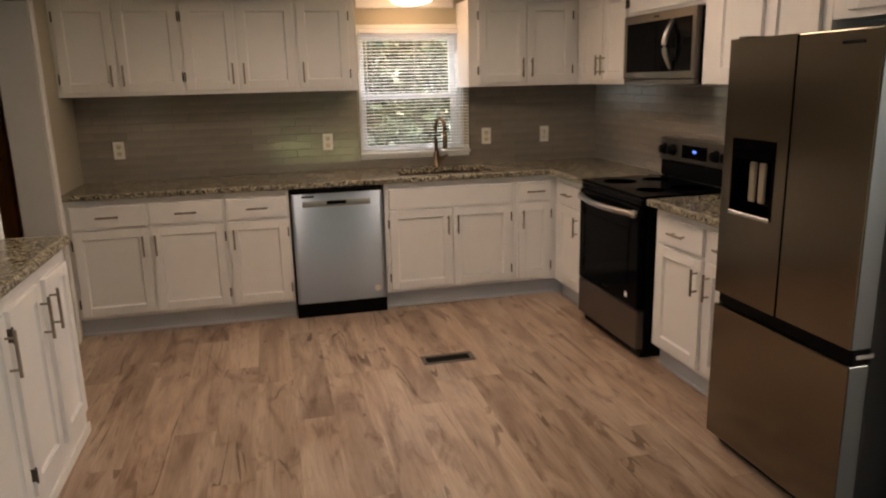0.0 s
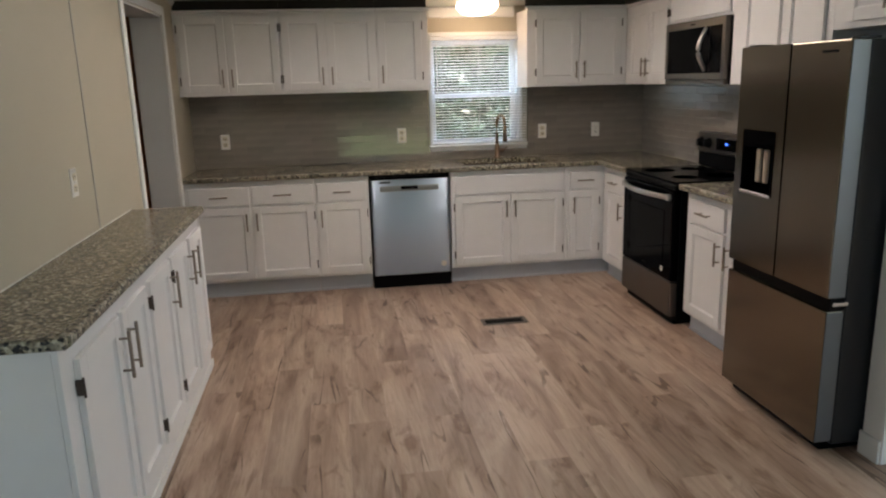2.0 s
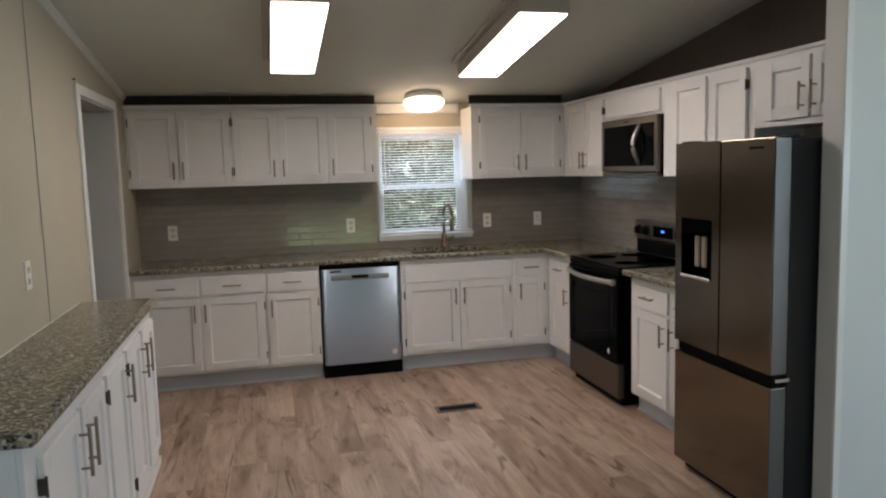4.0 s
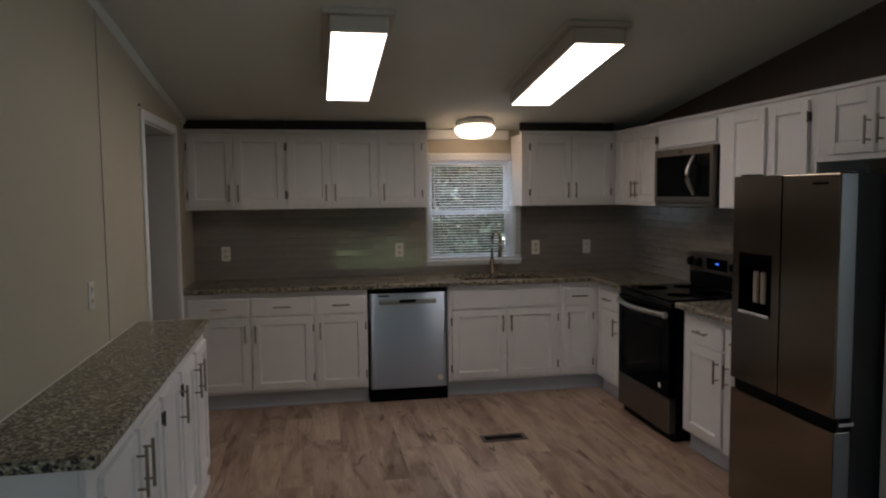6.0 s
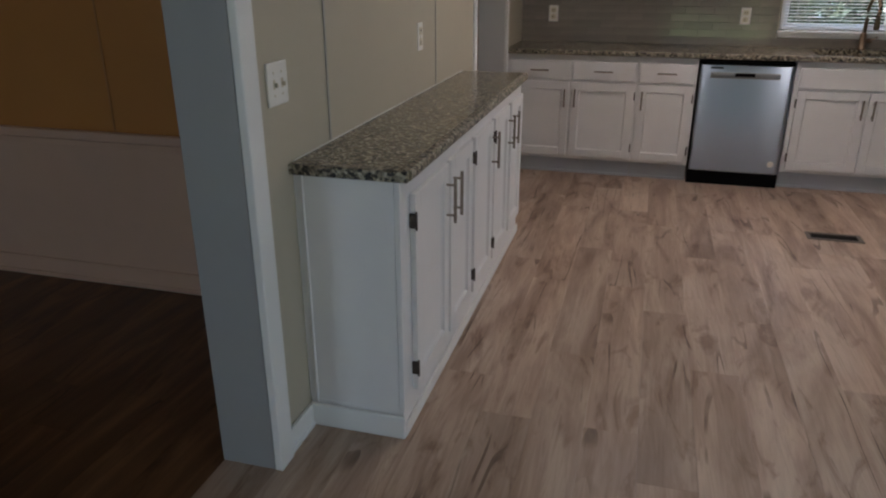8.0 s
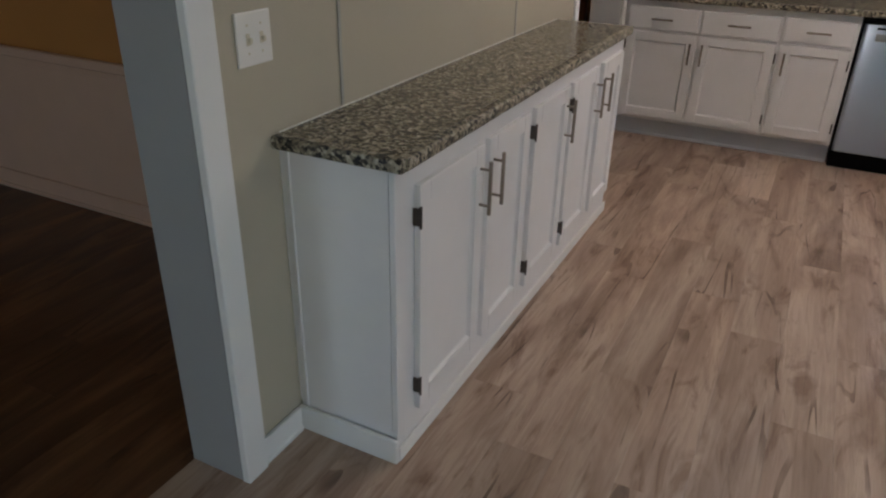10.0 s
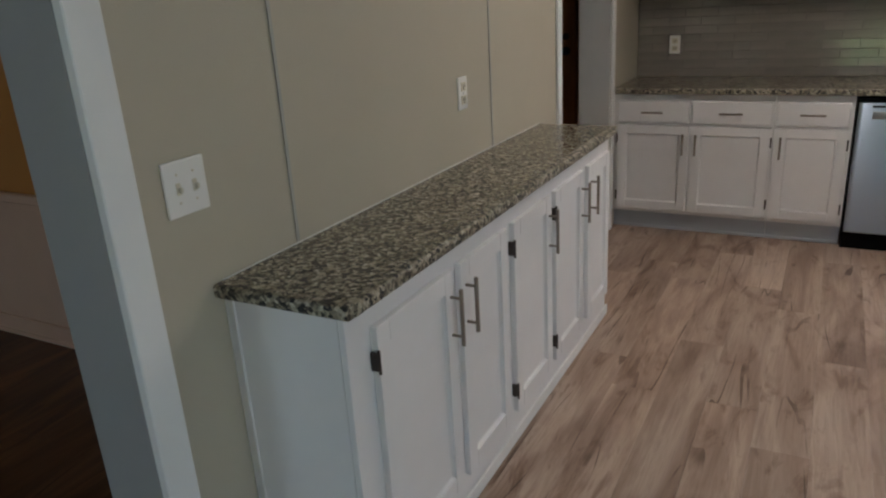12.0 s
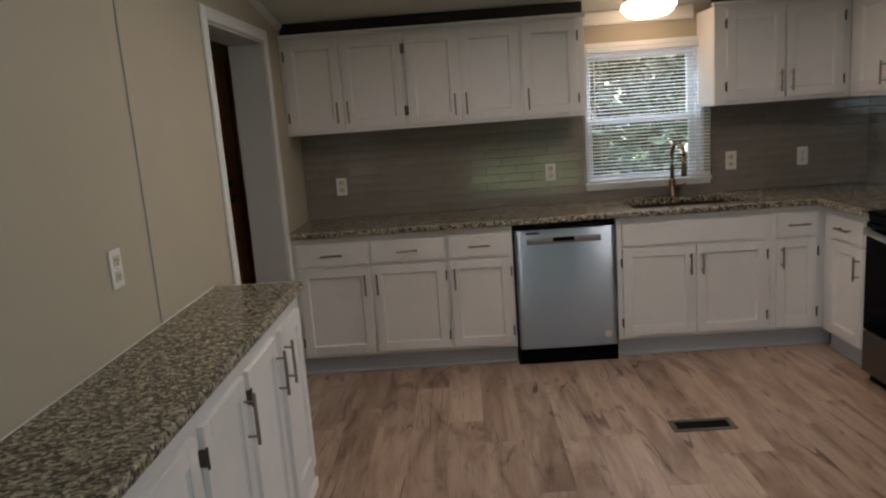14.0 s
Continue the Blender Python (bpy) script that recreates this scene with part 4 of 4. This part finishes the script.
# ---- window and blind ----
def sink_window():
    x0, x1, z0, z1 = WIN
    w = thing("window_1", "white vinyl double-hung window over the sink", "window", kind="structure")
    part("window_frame", boxes((x0, x0 + 0.012, 0.02, 0.11, z0, z1), (x1 - 0.03, x1, 0.02, 0.11, z0, z1), (x0 + 0.012, x1 - 0.03, 0.02, 0.11, z1 - 0.03, z1), (x0 + 0.012, x1 - 0.03, 0.02, 0.11, z0, z0 + 0.012), bevel=0.002), VINYL, w)
    part("reveal", boxes((x0, x0 + 0.004, 0, 0.019, z0, z1), (x1 - 0.004, x1, 0, 0.019, z0, z1)), TRIM, w)
    zm = 1.43
    sx1 = x1 - 0.075
    for a, b, y in ((z0 + 0.013, zm + 0.02, 0.035), (zm - 0.02, z1 - 0.03, 0.07)):
        s = part("sash", boxes((x0 + 0.013, x0 + 0.032, y, y + 0.03, a, b), (sx1, x1 - 0.031, y, y + 0.03, a, b), (x0 + 0.033, sx1 - 0.001, y, y + 0.03, a, a + 0.026), (x0 + 0.033, sx1 - 0.001, y, y + 0.03, b - 0.04, b), bevel=0.002), VINYL, w)
        p = part("pane", box(x0 + 0.031, sx1 + 0.002, y + 0.013, y + 0.016, a + 0.024, b - 0.038), GLASS, s)
        p.visible_shadow = False
    part("window_casing", boxes((x0 - 0.025, x0 - 0.001, -0.014, -0.001, z0 - 0.005, z1 + 0.03), (x1 + 0.001, x1 + 0.012, -0.008, -0.001, z0 - 0.005, z1 + 0.03), (x0, x1, -0.014, -0.001, z1 + 0.001, z1 + 0.03), bevel=0.003), TRIM, w)
    part("window_sill", box(x0 - 0.035, x1 + 0.055, -0.04, 0.019, z0 - 0.028, z0 - 0.006, 0.004), TRIM, w, "painted window sill")
    part("apron", box(x0 - 0.03, x1 + 0.05, -0.018, -0.009, z0 - 0.056, z0 - 0.029, 0.003), TRIM, w)


sink_window()


def blind():
    x0, x1 = WIN[0] - 0.012, WIN[1] + 0.045
    zt, zb = WIN[3] - 0.004, WIN[2] + 0.012
    b = thing("mini_blind", "lowered white vinyl mini blind with open slats", "blind")
    part("headrail", box(x0, x1, -0.044, -0.016, zt - 0.03, zt, 0.003), BLIND, b)
    part("bottom_rail", box(x0, x1, -0.042, -0.018, zb - 0.012, zb + 0.002, 0.003), BLIND, b)
    bm = bmesh.new()
    prof = [(-0.0115, -0.002), (-0.004, 0.0012), (0.004, 0.0012), (0.0115, -0.002)]
    rows = [[bm.verts.new((x, y, z + dz)) for y, z in prof] for dz in (0, 0.0007) for x in (x0 + 0.003, x1 - 0.003)]
    for i in range(3):
        bm.faces.new((rows[0][i], rows[0][i + 1], rows[1][i + 1], rows[1][i]))
        bm.faces.new((rows[2][i], rows[3][i], rows[3][i + 1], rows[2][i + 1]))
    for a, c in ((0, 2), (1, 3)):
        for i in range(3):
            bm.faces.new((rows[a][i], rows[a][i + 1], rows[c][i + 1], rows[c][i]))
    bm.faces.new((rows[0][0], rows[1][0], rows[3][0], rows[2][0]))
    bm.faces.new((rows[0][3], rows[1][3], rows[3][3], rows[2][3]))
    me = mesh_of("slat", bm, BLIND)
    n = 37
    rnd = random.Random(4)
    for i in range(n):
        s = new("slat", me)
        s.parent = b
        s.matrix_basis = pose(rnd.uniform(-0.001, 0.001), -0.030, zb + 0.012 + (zt - 0.045 - zb) * i / (n - 1), 11 + rnd.uniform(-3, 3))
    for x in (x0 + 0.09, (x0 + x1) / 2, x1 - 0.09):
        part("cord", joined(tube((x, -0.0425, zb), (x, -0.0425, zt - 0.03), 0.0009, n=6), tube((x, -0.0175, zb), (x, -0.0175, zt - 0.03), 0.0009, n=6)), BLIND, b)
    part("tilt_wand", tube((x0 + 0.05, -0.05, zt - 0.5), (x0 + 0.05, -0.05, zt - 0.03), 0.0035, n=8), PLASTIC, b)


blind()


# ---- outlets and switches ----
def outlet(m, dark=False, blank=False):
    o = thing("wall_outlet", "white duplex wall outlet" if not blank else "white rocker outlet plate", "outlet", m, "wall outlets")
    part("plate", box(-0.036, 0.036, -0.007, -0.0005, -0.060, 0.060, 0.003, 2), PLASTIC, o)
    for z in (-0.024, 0.024):
        r = part("receptacle", box(-0.018, 0.018, -0.0095, -0.0072, z - 0.016, z + 0.016, 0.002), PLASTIC if blank else IVORY, o)
        part("slots", boxes((-0.008, -0.005, -0.0102, -0.0096, z - 0.003, z + 0.007), (0.005, 0.008, -0.0102, -0.0096, z - 0.003, z + 0.007), (-0.0025, 0.0025, -0.0102, -0.0096, z - 0.011, z - 0.006)), SLOT, r)
    part("screw", tube((0, -0.008, 0), (0, -0.0068, 0), 0.003, n=8), NICKEL, o)


for x, z, bl in ((0.249, 1.125, False), (1.660, 1.124, False), (2.858, 1.118, False), (3.328, 1.116, True)):
    outlet(pose(x, -0.0105, z), blank=bl)
outlet(pose(0.0, -2.755, 1.177, 0, 0, 90))


def switch_plate(m):
    s = thing("light_switch", "white double toggle switch plate on the panel wall", "light switch", m)
    part("plate", box(-0.058, 0.058, -0.008, -0.0005, -0.060, 0.060, 0.003, 2), PLASTIC, s)
    for x in (-0.023, 0.023):
        part("toggle", joined(box(x - 0.006, x + 0.006, -0.0095, -0.0082, -0.013, 0.013, 0.001), box(x - 0.004, x + 0.004, -0.02, -0.0096, -0.008, 0.004, 0.002)), IVORY, s, "ivory toggle")
        for z in (-0.031, 0.031):
            part("screw", tube((x, -0.009, z), (x, -0.0078, z), 0.003, n=8), IVORY, s)


switch_plate(pose(0.0, -4.106, 1.165, 0, 0, 90))


# ---- floor registers ----
def register(name, label, x, y, wide, deep, mat):
    r = thing(name, label, "floor vent", pose(x, y, 0))
    w, d = wide / 2, deep / 2
    part("frame", boxes((-w, w, -d, -d + 0.022, 0.0, 0.006), (-w, w, d - 0.022, d, 0.0, 0.006), (-w, -w + 0.024, -d + 0.022, d - 0.022, 0.0, 0.006), (w - 0.024, w, -d + 0.022, d - 0.022, 0.0, 0.006), bevel=0.0015), mat, r)
    part("well", box(-w + 0.024, w - 0.024, -d + 0.022, d - 0.022, 0.0, 0.001), SLOT, r)
    n = 14
    for i in range(n):
        x0 = -w + 0.03 + (wide - 0.06) * i / (n - 1)
        part("louvre", box(x0 - 0.0022, x0 + 0.0022, -d + 0.0225, d - 0.0225, 0.0012, 0.0030), SLOT, r)


register("floor_vent", "brown metal floor register with dark louvres", 2.139, -1.588, 0.30, 0.125, VENTMETAL)
register("floor_vent", "dark metal floor register in the next room", -2.57, -3.50, 0.28, 0.12, DARKVENT)


# ---- outside ----
solid("ground", box(-60, 60, -60, 60, -0.5, -0.35), GRASS, "grass around the house", "ground")


def leafy(name, label, x, y, base, trunk_h, spread, high, count, seed, leaf=0.09, foliage=None):
    """A tapered trunk, limbs and a crown of many single leaves with an uneven outline."""
    rnd = random.Random(seed)
    t = thing(name, label, "tree" if trunk_h > 1 else "shrub", pose(x, y, base))
    tips = []
    bm = pipe([(0.05 * math.sin(i), 0.04 * math.cos(i * 1.3), trunk_h * i / 5) for i in range(6)], [0.11 * (1 - 0.12 * i) for i in range(6)], 8)
    part("trunk", bm, BARK, t)
    for k in range(9):
        a, h = rnd.uniform(0, 6.28), trunk_h * rnd.uniform(0.35, 1.0)
        tip = Vector((math.cos(a) * spread * rnd.uniform(0.45, 0.9), math.sin(a) * spread * rnd.uniform(0.45, 0.9), h + high * rnd.uniform(0.15, 0.7)))
        tips.append(tip)
        part("limb", pipe([(0, 0, h * 0.9), (tip.x * 0.5, tip.y * 0.5, (h * 0.9 + tip.z) / 2 + 0.1), tip], [0.05, 0.03, 0.012], 6), BARK, t)
    verts, faces = [], []
    clumps = [tips[rnd.randrange(len(tips))] + Vector((rnd.gauss(0, spread * 0.28), rnd.gauss(0, spread * 0.28), rnd.gauss(0, high * 0.26))) for _ in range(70)]
    for _ in range(count):
        c = clumps[rnd.randrange(len(clumps))]
        p = c + Vector((rnd.gauss(0, 0.20), rnd.gauss(0, 0.20), rnd.gauss(0, 0.17)))
        q = Euler((rnd.uniform(-1.2, 1.2), rnd.uniform(-1.2, 1.2), rnd.uniform(0, 6.28))).to_matrix()
        s = leaf * rnd.uniform(0.6, 1.3)
        i = len(verts)
        verts += [tuple(p + q @ Vector(v)) for v in ((-s, 0, 0), (0, -s * 0.42, s * 0.12), (s, 0, 0), (0, s * 0.42, s * 0.12))]
        faces.append((i, i + 1, i + 2, i + 3))
    me = bpy.data.meshes.new("leaves")
    me.from_pydata(verts, [], faces)
    me.materials.append(foliage or LEAF)
    ob = new("leaves", me)
    ob.parent = t
    tagged(ob, kind="stuff")


leafy("garden_tree", "broad-leaved green tree close behind the sink window", 2.75, 2.6, -0.4, 1.5, 1.2, 1.7, 5200, 3, 0.085)
leafy("garden_shrub", "dense green shrub below the sink window", 3.3, 2.1, -0.4, 0.7, 1.0, 1.2, 4600, 5, 0.06)
leafy("garden_shrub", "dense green shrub behind the house", 1.9, 2.3, -0.4, 0.7, 0.9, 1.2, 4200, 8, 0.06)
leafy("garden_tree", "green tree further back in the yard", 4.3, 6.5, -0.4, 2.2, 2.2, 2.6, 4200, 11, 0.13, SHADED_LEAF)
leafy("garden_tree", "green tree at the edge of the yard", 0.2, 7.2, -0.4, 2.2, 2.4, 2.6, 4200, 13, 0.13, SHADED_LEAF)
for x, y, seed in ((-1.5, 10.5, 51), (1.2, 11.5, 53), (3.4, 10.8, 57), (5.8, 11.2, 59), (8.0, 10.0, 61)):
    leafy("garden_tree", "dense green tree at the back of the yard", x, y, -0.4, 2.4, 2.6, 3.4, 6500, seed, 0.19, SHADED_LEAF)
# Unseen trees, spaced to shape what the tiles and dishwasher mirror
for x, y, seed in ((2.0, -24.5, 17), (-0.6, -25.0, 19), (7.2, -25.5, 23), (0.8, -26.0, 29)):
    leafy("garden_tree", "unseen green tree added beyond the patio lawn", x, y, -0.4, 2.0, 2.6, 2.6, 4200, seed, 0.17)

# Unseen hedge added to darken the tiles' reflection above the bright lawn
for x, y, seed in ((-0.6, -21.6, 31), (1.3, -22.2, 37), (3.1, -21.8, 41), (4.9, -22.4, 43), (6.6, -21.9, 47)):
    leafy("garden_shrub", "unseen dense dark green shrub added along the patio lawn", x, y, -0.4, 0.8, 1.4, 1.9, 5600, seed, 0.13)


def patio_door():
    d = thing("door_2", "white framed sliding glass patio door", "patio door", kind="structure")
    part("frame", boxes((1.302, 1.36, YS - 0.08, YS - 0.02, 0, 2.018), (3.24, 3.298, YS - 0.08, YS - 0.02, 0, 2.018), (1.36, 3.24, YS - 0.08, YS - 0.02, 1.96, 2.018), (1.36, 3.24, YS - 0.08, YS - 0.02, 0, 0.06), (2.26, 2.34, YS - 0.08, YS - 0.02, 0.06, 1.96)), VINYL, d)
    for a, b in ((1.362, 2.258), (2.342, 3.238)):
        p = part("pane", box(a, b, YS - 0.055, YS - 0.05, 0.062, 1.958), GLASS, d)
        p.visible_shadow = False
    for name, m, wide in (("window_2", pose(-2.298, YS - 0.035, 0), 1.396), ("window_3", pose(XE + 0.035, -5.502, 0, 0, 0, -90), 1.796)):
        w = thing(name, "white framed living room window", "window", m, kind="structure")
        sign = -1 if name == "window_2" else 1
        y0, y1 = sorted((0.0, sign * 0.055))
        part("window_frame", boxes((0, 0.058, y0, y1, 0.852, 1.998), (wide - 0.058, wide, y0, y1, 0.852, 1.998), (0.058, wide - 0.058, y0, y1, 1.94, 1.998), (0.058, wide - 0.058, y0, y1, 0.852, 0.91)), VINYL, w)
        p = part("pane", box(0.06, wide - 0.06, sign * 0.025, sign * 0.03, 0.912, 1.938), GLASS, w)
        p.visible_shadow = False


patio_door()


# ---- backsplash tiles ----
TL, TH, GAP = 0.206, 0.0520, 0.003
tile_meshes = {}


def tile_mesh(w, h):
    key = (round(w, 3), round(h, 3))
    if key not in tile_meshes:
        tile_meshes[key] = mesh_of("tile", box(-w / 2, w / 2, -0.008, 0, -h / 2, h / 2, min(0.0016, w / 5, h / 5)), TILE)
    return tile_meshes[key]


def tiled(name, label, length, z0, z1, place, holes=()):
    """A tiled wall in running bond; place(u, z) gives a pose for a tile whose face looks out."""
    back = thing(name, label, "backsplash", kind="structure")
    rnd = random.Random(7)
    row, z = 0, z0
    while z < z1 - 0.004:
        h = min(TH, z1 - z - GAP)
        u = -TL * (0.0, 0.5)[row % 2]
        while u < length:
            a, b = max(u, 0.0), min(u + TL - GAP, length)
            pieces = [(a, b)]
            for h0, h1, hz0, hz1 in holes:
                if z + h > hz0 and z < hz1:
                    pieces = [p for q0, q1 in pieces for p in ((q0, min(q1, h0)), (max(q0, h1), q1)) if p[1] - p[0] > 0.008]
            for a, b in pieces:
                if b - a > 0.008:
                    t = new("tile", tile_mesh(b - a, h))
                    t.parent = back
                    t.matrix_basis = place((a + b) / 2, z + h / 2) @ pose(0, rnd.uniform(0, 0.0008), 0, rnd.uniform(-0.35, 0.35), 0, rnd.uniform(-0.35, 0.35))
            u += TL
        z += TH + GAP
        row += 1
    return back


WX0, WX1, WZ0, WZ1 = WIN[0] - 0.037, WIN[1] + 0.057, WIN[2] - 0.058, WIN[3]
b = tiled("backsplash_north", "glossy taupe subway tile backsplash in running bond", XR - 0.002, 0.9155, 1.4865, lambda u, z: pose(u + 0.001, -0.0015, z), [(WX0, WX1, WZ0, WZ1)])
part("grout", boxes((0.001, WX0, -0.0072, -0.0005, 0.9150, 1.4865), (WX1, XR - 0.002, -0.0072, -0.0005, 0.9150, 1.4865), (WX0, WX1, -0.0072, -0.0005, 0.9150, WZ0)), GROUT, b)
b = tiled("backsplash_east", "glossy taupe subway tiles behind the range", 2.8, 0.9155, 1.4865, lambda u, z: pose(XR - 0.0015, -0.010 - u, z, 0, 0, -90))
part("grout", box(XR - 0.0072, XR - 0.0005, -2.81, -0.009, 0.9150, 1.4865), GROUT, b)


# ---- floor planks ----
PW, PL = 0.182, 1.22
plank_meshes = {}


def plank_mesh(w, l, mat):
    key = (round(w, 3), round(l, 3), mat.name)
    if key not in plank_meshes:
        plank_meshes[key] = mesh_of("plank", box(0, w - 0.0004, 0, l - 0.0004, -0.0115, 0.0, 0.0005), mat)
    return plank_meshes[key]


def planks(parent, x0, x1, y0, y1, near, mat, seed):
    """Planks along y from y1 down to y0; those inside near (x, x, y, y) are objects of their own, the rest one mesh."""
    rnd = random.Random(seed)
    verts, faces = [], []
    x = x0
    while x < x1 - 0.002:
        w = min(PW, x1 - x)
        y = y0 - rnd.choice((0.0, 0.2, 0.4, 0.6, 0.8)) * PL
        while y < y1:
            a, b = max(y, y0), min(y + PL, y1)
            if b - a > 0.01:
                if near[0] < x + w and x < near[1] and near[2] < b and a < near[3]:
                    p = new("plank", plank_mesh(w, b - a, mat))
                    p.parent = parent
                    p.matrix_basis = Matrix.Translation((x, a, 0))
                else:
                    i = len(verts)
                    verts += [(p, q, r) for r in (-0.0115, 0.0) for q in (a, b - 0.0012) for p in (x, x + w - 0.0012)]
                    faces += [tuple(i + k for k in f) for f in ((4, 5, 7, 6), (0, 1, 5, 4), (2, 6, 7, 3), (1, 3, 7, 5), (0, 4, 6, 2))]
            y += PL
        x += w
    if verts:
        me = bpy.data.meshes.new("planks")
        me.from_pydata(verts, [], faces)
        me.materials.append(mat)
        ob = new("planks", me)
        ob.parent = parent
        tagged(ob, kind="stuff")


planks(floor, -WT, XR, YS, 0.0, (-0.2, 4.0, -7.0, -0.5), OAK, 21)
planks(floor_2, XW, -WT, YS, 0.0, (-3.8, -0.1, -6.2, -2.6), DARKOAK, 22)
planks(floor_3, XR + 0.1, XE, YS, -3.545, (9, 9, 9, 9), OAK, 23)
